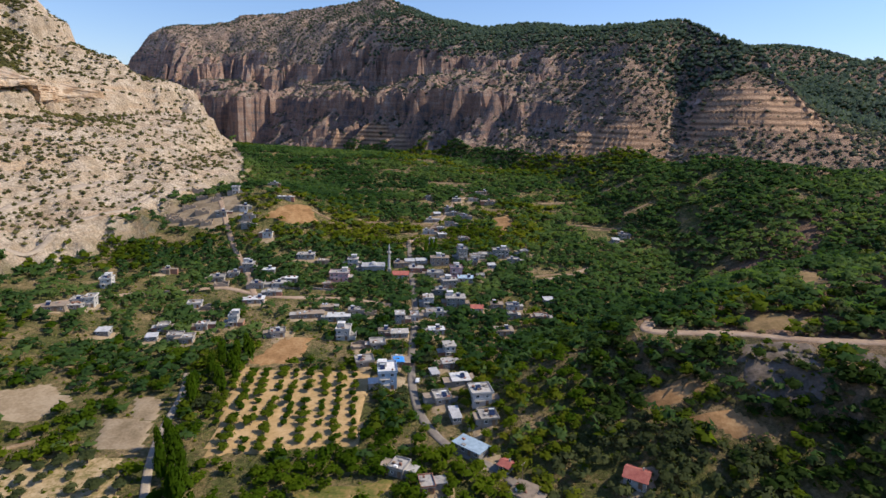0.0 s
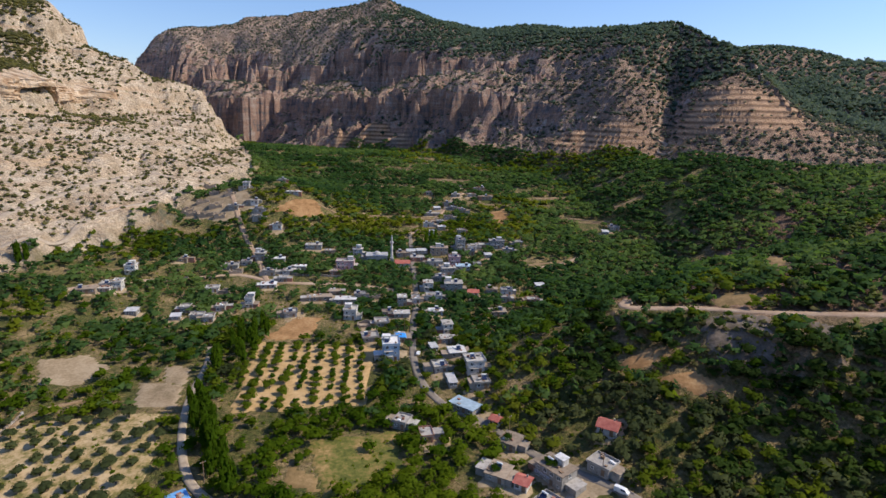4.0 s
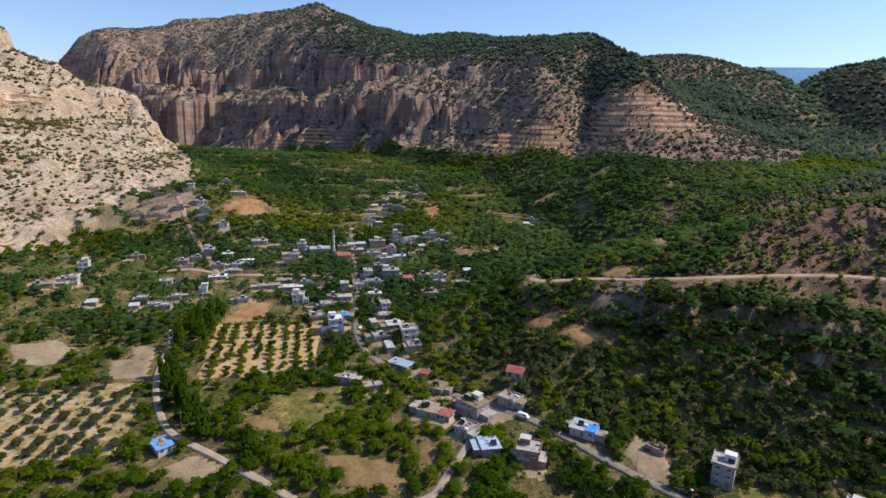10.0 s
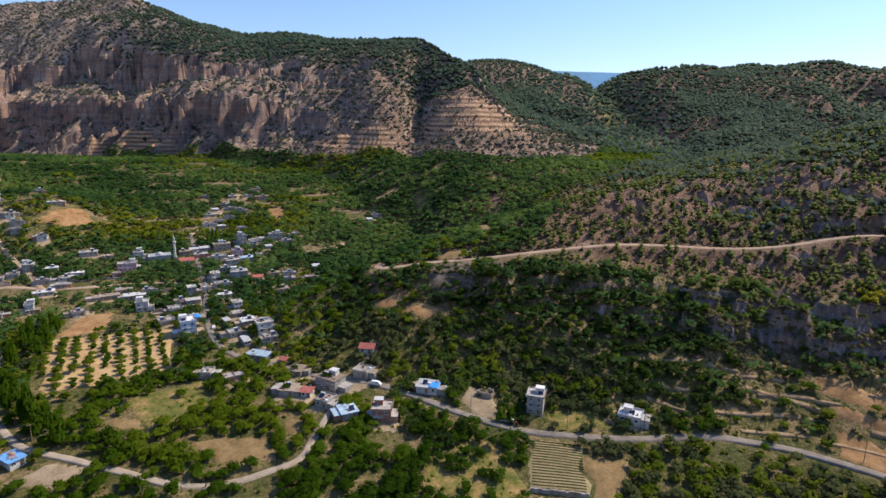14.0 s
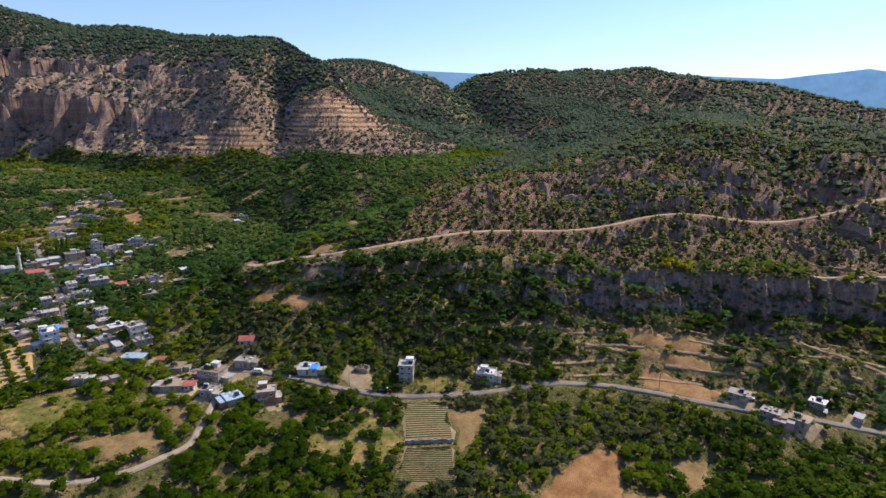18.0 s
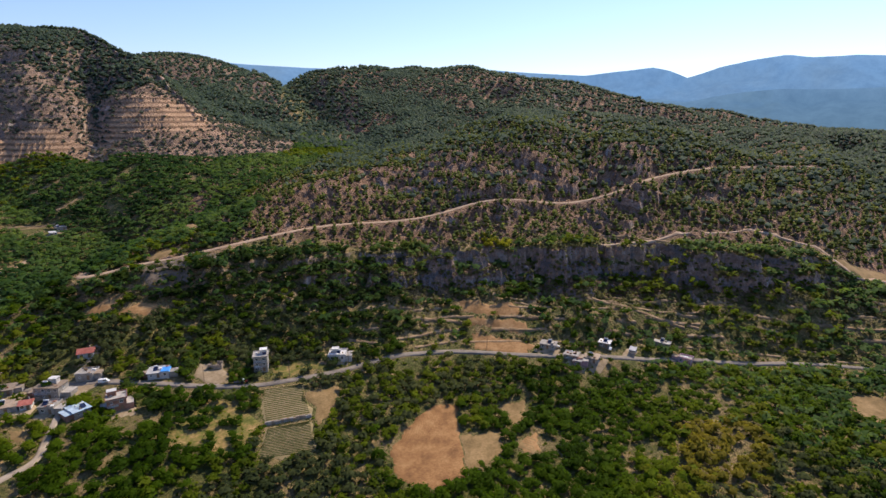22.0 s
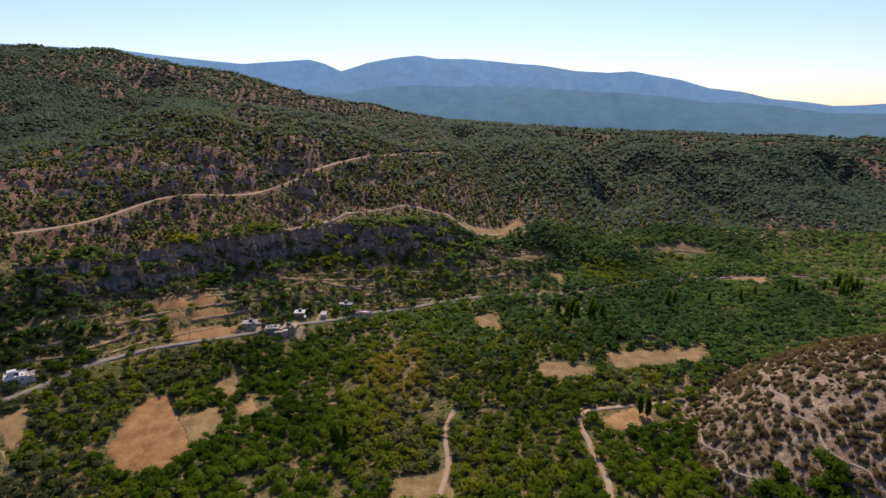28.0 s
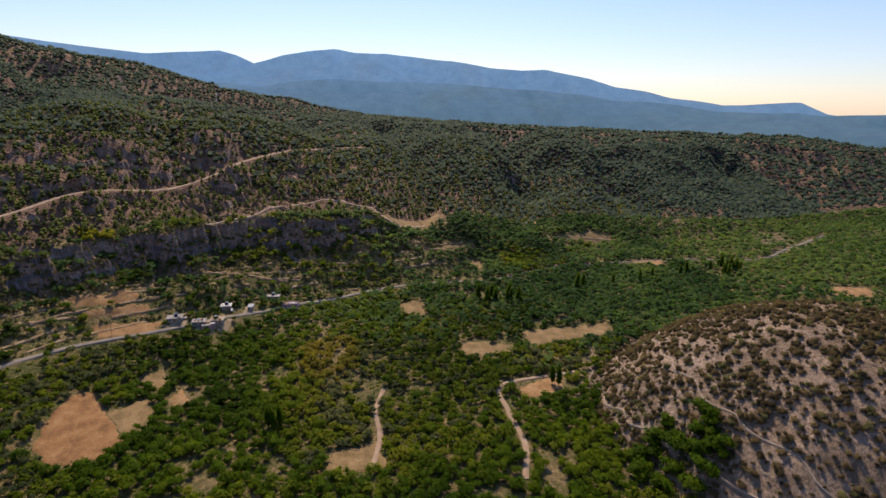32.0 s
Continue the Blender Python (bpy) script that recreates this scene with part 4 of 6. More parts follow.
HOUSES = {
    "main_street": [(-21, 219, 9, 12, 3, 8, "tall_white"), (-33, 237, 9, 8, 1, 15, "grey"), (-29, 256, 8, 8, 1, 12, "grey"), (-18, 238, 6, 10, 1, 7, "tarp"), (-19, 269, 10, 7, 1, 7, "grey"), (-20, 288, 6, 8, 2, 7, "grey"), (-27, 271, 7, 5, 1, 9, "brown"), (-47, 266, 8, 9, 2, 1, "white"), (-55, 288, 10, 8, 1, 4, "whiteroof"), (-69, 290, 17, 7, 1, 12, "brown"), (-80, 265, 8, 7, 1, 15, "grey"), (0, 273, 9, 6, 1, 8, "redwhite"), (6, 249, 6, 8, 2, 11, "white"), (-12, 292, 5, 9, 1, 6, "white"), (-37, 296, 8, 6, 1, 10, "ruin"), (-46, 297, 7, 6, 1, 5, "grey"), (-38, 255, 9, 7, 1, 5, "ruin"), (-62, 301, 8, 6, 1, 9, "brown")],
    "lower_street": [(5, 236, 6, 7, 1, 11, "grey"), (-1, 226, 4, 6, 1, 20, "shed"), (10, 218, 9, 9, 1, 10, "whiteroof"), (2, 204, 7, 8, 1, 14, "grey"), (17, 199, 9, 9, 2, 10, "white"), (19, 187, 7, 8, 1, 9, "grey"), (7, 191, 4, 9, 1, 12, "shed"), (12, 172, 13, 7, 1, -40, "blueroof"), (-12, 161, 6, 7, 1, -22, "grey"), (-3, 153, 5, 7, 1, 11, "brick"), (27, 149, 8, 9, 1, -33, "terrace"), (21, 132, 8, 9, 1, -29, "terrace"), (23, 162, 4, 5, 1, -37, "redroof")],
    "junction": [(39, 131, 13, 9, 2, -51, "terrace"), (28, 127, 5, 6, 1, -30, "redroof"), (34, 118, 7, 8, 1, -47, "grey"), (55, 134, 9, 8, 1, -46, "grey"), (61, 149, 8, 8, 1, -30, "redroof"), (79, 113, 11, 9, 1, -36, "bluewhite"), (41, 108, 8, 10, 1, 3, "blueroof"), (54, 101, 9, 9, 2, -23, "brick"), (117, 84, 8, 9, 3, -40, "tower"), (151, 64, 10, 9, 1, -50, "flatwhite"), (101, 100, 8, 5, 1, -42, "ruin"), (-76, 119, 6, 9, 1, 39, "bluehut")],
    "east_road": [(238, -18, 10, 7, 1, -76, "grey"), (237, -33, 9, 7, 1, -81, "grey"), (234, -38, 5, 6, 1, -77, "pink"), (242, -43, 9, 9, 1, -83, "terrace"), (260, -43, 7, 6, 1, -82, "whiteroof"), (284, -70, 7, 6, 1, -88, "grey"), (275, -84, 8, 6, 1, -92, "pink"), (264, -58, 4, 5, 1, -85, "shed")],
    "mosque_quarter": [(-63, 349, 14, 10, 2, 3, "pink"), (-69, 336, 5, 7, 1, 6, "brick"), (-92, 382, 14, 9, 1, 6, "grey"), (-80, 375, 7, 7, 1, 7, "brown"), (-26, 377, 9, 9, 1, 5, "brown"), (-24, 358, 12, 9, 1, 3, "redroof"), (-14, 369, 11, 8, 1, 6, "brick"), (2, 379, 15, 8, 2, 5, "brown"), (13, 362, 9, 9, 2, 4, "pink"), (-1, 360, 12, 9, 1, 2, "white"), (19, 352, 12, 9, 1, 1, "blueroof"), (29, 356, 6, 7, 1, -0, "grey"), (-50, 367, 10, 7, 1, 5, "grey"), (-19, 380, 8, 6, 1, 11, "shed"), (-11, 381, 9, 6, 1, 10, "shed"), (-58, 375, 8, 7, 2, 4, "white"), (6, 351, 9, 7, 1, 7, "brown")],
    "centre": [(-5, 313, 7, 9, 2, 5, "white"), (11, 312, 13, 10, 2, 3, "grey"), (-1, 297, 11, 8, 1, 5, "white"), (18, 387, 8, 10, 3, 6, "tower"), (25, 379, 8, 8, 1, 0, "grey"), (35, 391, 11, 8, 1, 5, "grey"), (46, 391, 13, 9, 2, 2, "tower"), (54, 382, 9, 8, 1, -1, "grey"), (23, 303, 8, 7, 1, 0, "redroof"), (35, 273, 11, 8, 1, 4, "terrace"), (42, 295, 6, 7, 1, 3, "grey"), (58, 292, 8, 7, 1, 2, "brick"), (35, 308, 8, 6, 1, 0, "terrace"), (27, 387, 7, 7, 1, 11, "white"), (20, 421, 8, 7, 1, 9, "grey"), (63, 396, 7, 6, 1, 12, "grey"), (38, 373, 6, 5, 1, 11, "shed"), (3, 330, 8, 7, 1, 3, "grey"), (8, 341, 11, 8, 2, 11, "grey"), (44, 306, 8, 6, 1, 2, "white"), (67, 317, 7, 6, 1, 9, "shed")],
    "west_quarter": [(-125, 360, 8, 8, 2, 5, "grey"), (-111, 333, 9, 8, 1, 6, "grey"), (-99, 336, 9, 8, 1, 1, "white"), (-105, 310, 11, 8, 1, 9, "whiteroof"), (-106, 277, 5, 8, 2, 8, "white"), (-121, 256, 6, 7, 1, 10, "grey"), (-120, 271, 6, 7, 1, 9, "grey"), (-139, 269, 6, 7, 1, 12, "grey"), (-192, 314, 7, 8, 2, 12, "white"), (-196, 274, 13, 9, 1, 14, "brown"), (-190, 286, 10, 9, 1, 14, "grey"), (-184, 285, 5, 8, 2, 13, "white"), (-134, 335, 10, 7, 1, 10, "ruin"), (-140, 344, 10, 8, 1, 10, "grey"), (-132, 351, 8, 6, 1, 10, "grey"), (-111, 357, 9, 6, 1, 9, "whiteroof"), (-99, 322, 6, 8, 1, 8, "grey"), (-136, 300, 8, 6, 1, 12, "white"), (-128, 297, 8, 6, 1, 4, "ruin"), (-162, 257, 7, 6, 1, 5, "shed"), (-139, 257, 6, 5, 1, 12, "shed"), (-188, 279, 7, 6, 1, 4, "grey"), (-128, 258, 8, 6, 1, 10, "grey"), (-173, 345, 7, 6, 1, 8, "brown"), (-93, 344, 9, 6, 1, 2, "whiteroof")],
    "upper_quarter": [(-163, 451, 6, 8, 2, 8, "white"), (-197, 417, 12, 9, 1, 11, "ruin"), (-184, 414, 14, 9, 1, 10, "ruin"), (-180, 425, 12, 9, 1, 11, "ruin"), (-172, 411, 10, 8, 1, 11, "ruin"), (-164, 420, 9, 8, 1, 10, "grey"), (-149, 427, 7, 8, 1, 8, "white"), (-143, 417, 7, 8, 1, 9, "grey"), (-142, 409, 8, 7, 1, 9, "grey"), (-124, 401, 8, 7, 1, 6, "white"), (-208, 486, 11, 8, 1, 11, "ruin"), (-174, 443, 11, 7, 1, 10, "ruin"), (-195, 437, 12, 8, 1, 12, "ruin"), (-204, 425, 13, 8, 1, 12, "ruin"), (-192, 455, 10, 7, 1, 3, "ruin"), (-123, 447, 12, 5, 1, 4, "whiteroof"), (-139, 475, 7, 6, 1, 11, "grey")],
    "upper_valley": [(-3, 420, 7, 8, 1, 0, "white"), (3, 444, 7, 7, 1, -0, "grey"), (18, 515, 9, 8, 1, 2, "grey"), (23, 471, 7, 7, 1, 1, "grey"), (48, 510, 12, 9, 1, 1, "brown"), (10, 489, 8, 7, 1, -1, "grey"), (-8, 521, 7, 7, 1, 1, "grey"), (146, 424, 9, 9, 1, -4, "grey"), (137, 416, 6, 7, 1, -3, "shed"), (-7, 436, 10, 6, 1, 2, "white"), (-5, 465, 9, 6, 1, 6, "grey"), (10, 453, 8, 6, 1, 2, "grey"), (15, 480, 8, 6, 1, 6, "grey"), (0, 478, 7, 6, 1, 9, "shed"), (33, 516, 8, 6, 1, 11, "grey"), (44, 542, 9, 6, 1, 8, "brown"), (26, 553, 7, 6, 1, 8, "ruin"), (4, 430, 7, 6, 1, 8, "whiteroof")],
}
VINE = None


def house(x, y, w, d, storeys, rot, style, rnd, group):
    w, d = w * .84, d * .84
    wall_kind, roof_kind, label = STYLES[style]
    name = {"shed": "shed", "ruin": "ruined_house", "tower": "apartment_house", "bluehut": "hut"}.get(style, "house")
    root = tagged(new(name), label, "house" if style not in ("shed", "ruin") else style, group)
    corner = [(x + a * math.cos(radians(rot)) - b * math.sin(radians(rot)), y + a * math.sin(radians(rot)) + b * math.cos(radians(rot))) for a in (-w / 2, w / 2) for b in (-d / 2, d / 2)]
    zs = [float(on_ground(*c)) for c in corner]
    base = (min(zs) + max(zs)) / 2
    sink = base - min(zs) + .8
    root.matrix_basis = pose(x, y, base, 0, 0, rot)
    hw, hd, fh = w / 2, d / 2, 2.6
    top = fh * storeys if style != "shed" else 2.4
    wm, rm = WALLS[wall_kind], ROOFS[roof_kind]
    if style == "ruin":
        for k, (x0, x1, y0, y1) in enumerate(((-hw, hw, -hd, -hd + .5), (-hw, hw, hd - .5, hd), (-hw, -hw + .5, -hd + .5, hd - .5), (hw - .5, hw, -hd + .5, hd - .5))):
            bm = bmesh.new()
            n = max(3, int(max(x1 - x0, y1 - y0) / 1.2))
            for i in range(n):
                a, b = i / n, (i + 1) / n
                h = rnd.uniform(1.0, 2.9)
                if x1 - x0 > y1 - y0:
                    box_into(bm, x0 + (x1 - x0) * a, x0 + (x1 - x0) * b, y0, y1, -sink, h)
                else:
                    box_into(bm, x0, x1, y0 + (y1 - y0) * a, y0 + (y1 - y0) * b, -sink, h)
            bmesh.ops.remove_doubles(bm, verts=bm.verts, dist=.01)
            part("wall", bm, wm, root)
        part("rubble_floor", boxes((-hw + .5, hw - .5, -hd + .5, hd - .5, -sink, .5)), ROOFS["earth"], root)
        return root
    part("wall", boxes((-hw, hw, -hd, hd, -sink, top)), wm, root)
    # roof
    if style == "redroof":
        bm = bmesh.new()
        o = .5
        vs = [bm.verts.new(c) for c in ((-hw - o, -hd - o, top), (hw + o, -hd - o, top), (hw + o, hd + o, top), (-hw - o, hd + o, top), (-hw - o, 0, top + d * .24), (hw + o, 0, top + d * .24),
                                          (-hw - o, -hd - o, top - .15), (hw + o, -hd - o, top - .15), (hw + o, hd + o, top - .15), (-hw - o, hd + o, top - .15))]
        for q in ((0, 1, 5, 4), (2, 3, 4, 5), (1, 2, 5), (3, 0, 4), (6, 7, 1, 0), (7, 8, 2, 1), (8, 9, 3, 2), (9, 6, 0, 3), (9, 8, 7, 6)):
            bm.faces.new([vs[i] for i in q])
        roof = part("roof", bm, TILE, root, "red tiled gable roof")
        part("chimney", boxes((hw * .4, hw * .4 + .5, .3, .8, top + .2, top + d * .24 + .7)), WALLS["grey"], roof)
    elif style == "shed":
        bm = bmesh.new()
        vs = [bm.verts.new(c) for c in ((-hw - .3, -hd - .3, top), (hw + .3, -hd - .3, top), (hw + .3, hd + .3, top + .7), (-hw - .3, hd + .3, top + .7), (-hw - .3, -hd - .3, top + .08), (hw + .3, -hd - .3, top + .08), (hw + .3, hd + .3, top + .78), (-hw - .3, hd + .3, top + .78))]
        for q in ((3, 2, 1, 0), (4, 5, 6, 7), (0, 1, 5, 4), (1, 2, 6, 5), (2, 3, 7, 6), (3, 0, 4, 7)):
            bm.faces.new([vs[i] for i in q])
        part("roof", bm, rm, root, "sloping zinc sheet roof")
    else:
        o = rnd.uniform(.25, .6)
        roof = part("roof", boxes((-hw - o, hw + o, -hd - o, hd + o, top + .003, top + .25)), rm, root)
        if style in ("white", "flatwhite", "tall_white", "tower", "pink", "brick", "grey") and rnd.random() < .75:
            p, q = hw + o - .003, hd + o - .003
            hgt = top + .25 + rnd.uniform(.4, .9)
            part("parapet", boxes((-p, p, -q, -q + .18, top + .25, hgt), (-p, p, q - .18, q, top + .25, hgt), (-p, -p + .18, -q + .18, q - .18, top + .25, hgt), (p - .18, p, -q + .18, q - .18, top + .25, hgt)), wm, root)
        z = top + .25
        if style in ("tall_white", "tower", "flatwhite") or (storeys > 1 and rnd.random() < .5):
            rx, ry = rnd.uniform(-.3, .3) * w, rnd.uniform(.05, .25) * d
            room = part("roof_room", boxes((rx - 1.7, rx + 1.7, ry - 1.4, ry + 1.4, z, z + 2.3)), WALLS["white"] if style != "brick" else wm, root, "small room on the flat roof")
            part("roof_room_cover", boxes((rx - 1.95, rx + 1.95, ry - 1.65, ry + 1.65, z + 2.3, z + 2.45)), ROOFS["white"], room)
        if rnd.random() < .62 and w > 5.5:
            heater(root, rnd.uniform(-.3, .3) * w, -rnd.uniform(.05, .25) * d, z, rnd)
        for k in range(rnd.randint(2, 6)):
            cx, cy, s = rnd.uniform(-.42, .42) * w, rnd.uniform(-.42, .42) * d, rnd.uniform(.3, .75)
            part("roof_crate", boxes((cx - s, cx + s, cy - s * .7, cy + s * .7, z, z + rnd.uniform(.25, .9))), rnd.choice((TIMBER, WALLS["grey"], WALLS["brick"], WHITE)), root)
        if style == "bluehut":
            part("roof_mat", boxes((-.9, .9, -.6, .6, z + .003, z + .12)), TILE, root, "folded red mat")
        if style in ("tarp", "bluewhite"):
            bm = bmesh.new()
            s0 = hw * (.25 if style == "bluewhite" else -.8)
            nx_, ny_ = 8, 6
            grid = [[bm.verts.new((s0 + (hw + .7 - s0) * i / nx_, -hd - .4 + (d * .75) * j / ny_, z + .25 + rnd.uniform(0, .22) - (.5 if i == nx_ else 0))) for i in range(nx_ + 1)] for j in range(ny_ + 1)]
            for j in range(ny_):
                for i in range(nx_):
                    bm.faces.new((grid[j][i], grid[j][i + 1], grid[j + 1][i + 1], grid[j + 1][i]))
            part("tarpaulin", bm, TARP, root, "crumpled bright blue tarpaulin")
        if style == "redwhite":
            part("lean_to_roof", boxes((-hw - 3, -hw - .65, -hd, hd, top - .6, top - .45)), TILE, root, "red sheet lean-to roof")
            part("post", boxes((-hw - 2.9, -hw - 2.75, -hd + .1, -hd + .25, -sink, top - .6)), TIMBER, root)
        if style == "terrace" and VINE is not None:
            part("roof_vine", VINE, None, root, "green vine over the roof", Matrix.Translation((-hw * .35, 0, z + .2)) @ Matrix.Diagonal((w * .42, d * .62, 1.4, 1)))
    # lower rooms built on to it
    if style not in ("shed", "bluehut", "redroof"):
        for side in (1, -1):
            if rnd.random() < .55:
                aw, ad, ah = rnd.uniform(2.2, 4.2), rnd.uniform(.5, .85) * d, rnd.uniform(2.0, 2.6)
                ay = rnd.uniform(-.5, .5) * (d - ad)
                x0, x1 = (hw - .01, hw + aw) if side > 0 else (-hw - aw, -hw + .01)
                annex = part("annex", boxes((x0, x1, ay - ad / 2, ay + ad / 2, -sink, ah)), WALLS[rnd.choice(("grey", wall_kind, "brick"))], root, "low room built against the house")
                part("annex_roof", boxes((x0 - .2 * (side < 0), x1 + .2 * (side > 0), ay - ad / 2 - .2, ay + ad / 2 + .2, ah + .003, ah + .18)), ROOFS[rnd.choice(("concrete", "earth", roof_kind))], annex)
    # openings
    for s in range(storeys):
        z = fh * s
        n = max(2, int(w / 2.7))
        for i in range(n):
            cx = -hw + w * (i + .5) / n
            if s == 0 and i == n // 2 and style != "shed":
                part("door", DOOR_LEAF, None, root, "plank door", pose(cx, -hd, 0))
                continue
            big = rnd.random() < .7
            win = part("window", WINDOW_FRAME if big else SMALL_FRAME, None, root, "", pose(cx, -hd, z + .95))
            part("pane", WINDOW_PANE if big else SMALL_PANE, None, win)
        for side, rz in ((hw, 90), (-hw, -90)):
            for i in range(max(1, int(d / 4))):
                cy = -hd + d * (i + .5) / max(1, int(d / 4))
                win = part("window", WINDOW_FRAME, None, root, "", pose(side, cy, z + .95, 0, 0, rz))
                part("pane", WINDOW_PANE, None, win)
        if s and style in ("tower", "white", "flatwhite", "pink", "tall_white", "terrace", "brick"):
            deck = part("balcony", boxes((-hw * .9, hw * .2, -hd - 1.2, -hd - .003, z - .18, z)), ROOFS["concrete"], root)
            bm = boxes((-hw * .9, hw * .2, -hd - 1.2, -hd - 1.14, z + .9, z + .96))
            k = max(3, int(w * .55 / .7))
            for i in range(k + 1):
                px_ = -hw * .9 + (hw * 1.1 - .06) * i / k
                box_into(bm, px_, px_ + .06, -hd - 1.2, -hd - 1.14, z, z + .9)
            part("railing", bm, WHITE, deck, "white balcony railing")
    return root


# ---- plants ----
def foliage(name, dark, mid, light):
    m, n, l, b = material(name, .65)
    t = n.new("ShaderNodeAttribute")
    t.attribute_name = "tint"
    fine = noise_node(n, l, .9, 4)
    f = maths(n, l, "ADD", maths(n, l, "MULTIPLY", t.outputs["Fac"], .7), maths(n, l, "MULTIPLY", fine, .3))
    c = ramp(n, l, f, [(.15, dark), (.5, mid), (.85, light)])
    l.new(c, b.inputs["Base Color"])
    b.inputs["Specular IOR Level"].default_value = .03
    thin = n.new("ShaderNodeBsdfTranslucent")
    l.new(mixed(n, l, 1.0, c, (1.5, 1.5, .75), "MULTIPLY"), thin.inputs["Color"])
    both = n.new("ShaderNodeMixShader")
    both.inputs[0].default_value = .5
    l.new(b.outputs[0], both.inputs[1])
    l.new(thin.outputs[0], both.inputs[2])
    l.new(both.outputs[0], n["Material Output"].inputs["Surface"])
    return m


LEAF = foliage("orchard_leaves", (0.026, 0.058, 0.002), (0.056, 0.104, 0.003), (0.112, 0.156, 0.005))
# distant orchard leaves with a blue-green haze tint in the colour
LEAF_HAZED = foliage("hazed_valley_leaves", (.036, .080, .024), (.068, .125, .036), (.125, .185, .05))
# orchard leaves darkened to hold the shade of the slope below the bench
SHADE_LEAF = foliage("shaded_slope_leaves", (.022, .044, .008), (.044, .078, .013), (.086, .122, .02))
BRIGHT = foliage("young_leaves", (0.065, 0.099, 0.005), (0.103, 0.142, 0.007), (0.159, 0.176, 0.011))
OLIVE = foliage("olive_leaves", (0.052, 0.071, 0.028), (0.085, 0.104, 0.040), (0.133, 0.147, 0.057))
PINE = foliage("pine_needles", (0.067, 0.096, 0.029), (0.115, 0.149, 0.042), (0.192, 0.218, 0.060))
# distant pines: haze is mixed into the needle colour as extra blue
PINE_HAZED = foliage("hazed_pine_needles", (.055, .090, .072), (.09, .132, .10), (.135, .178, .125))
SHRUB = foliage("scrub_leaves", (0.086, 0.091, 0.037), (0.136, 0.133, 0.052), (0.197, 0.183, 0.074))
# scrub on the far cliff, its leaf colour cooled to imitate haze
FAR_SHRUB = foliage("hazed_scrub_leaves", (.060, .076, .062), (.096, .113, .090), (.144, .156, .120))
DRY = foliage("dry_scrub_leaves", (.078, .060, .030), (.125, .096, .046), (.18, .135, .066))
AUTUMN = foliage("ochre_orchard_leaves", (0.081, 0.084, 0.008), (0.142, 0.135, 0.014), (0.218, 0.185, 0.021))
BARK = speckled("bark", [(.3, (.07, .05, .035)), (.6, (.16, .12, .09))], 1.5, 9, .95, .03, .2)

def lump_points(fine):
    """Corners and faces of a rough ball: twenty faces, or eight."""
    if not fine:
        v = np.array([(1, 0, 0), (-1, 0, 0), (0, 1, 0), (0, -1, 0), (0, 0, 1), (0, 0, -1)], float)
        return v, np.array([(0, 2, 4), (2, 1, 4), (1, 3, 4), (3, 0, 4), (2, 0, 5), (1, 2, 5), (3, 1, 5), (0, 3, 5)])
    g = (1 + 5 ** .5) / 2
    v = np.array([(-1, g, 0), (1, g, 0), (-1, -g, 0), (1, -g, 0), (0, -1, g), (0, 1, g), (0, -1, -g), (0, 1, -g), (g, 0, -1), (g, 0, 1), (-g, 0, -1), (-g, 0, 1)], float)
    f = np.array([(0, 11, 5), (0, 5, 1), (0, 1, 7), (0, 7, 10), (0, 10, 11), (1, 5, 9), (5, 11, 4), (11, 10, 2), (10, 7, 6), (7, 1, 8), (3, 9, 4), (3, 4, 2), (3, 2, 6), (3, 6, 8), (3, 8, 9), (4, 9, 5), (2, 4, 11), (6, 2, 10), (8, 6, 7), (9, 8, 1)])
    return v / np.linalg.norm(v[0]), f


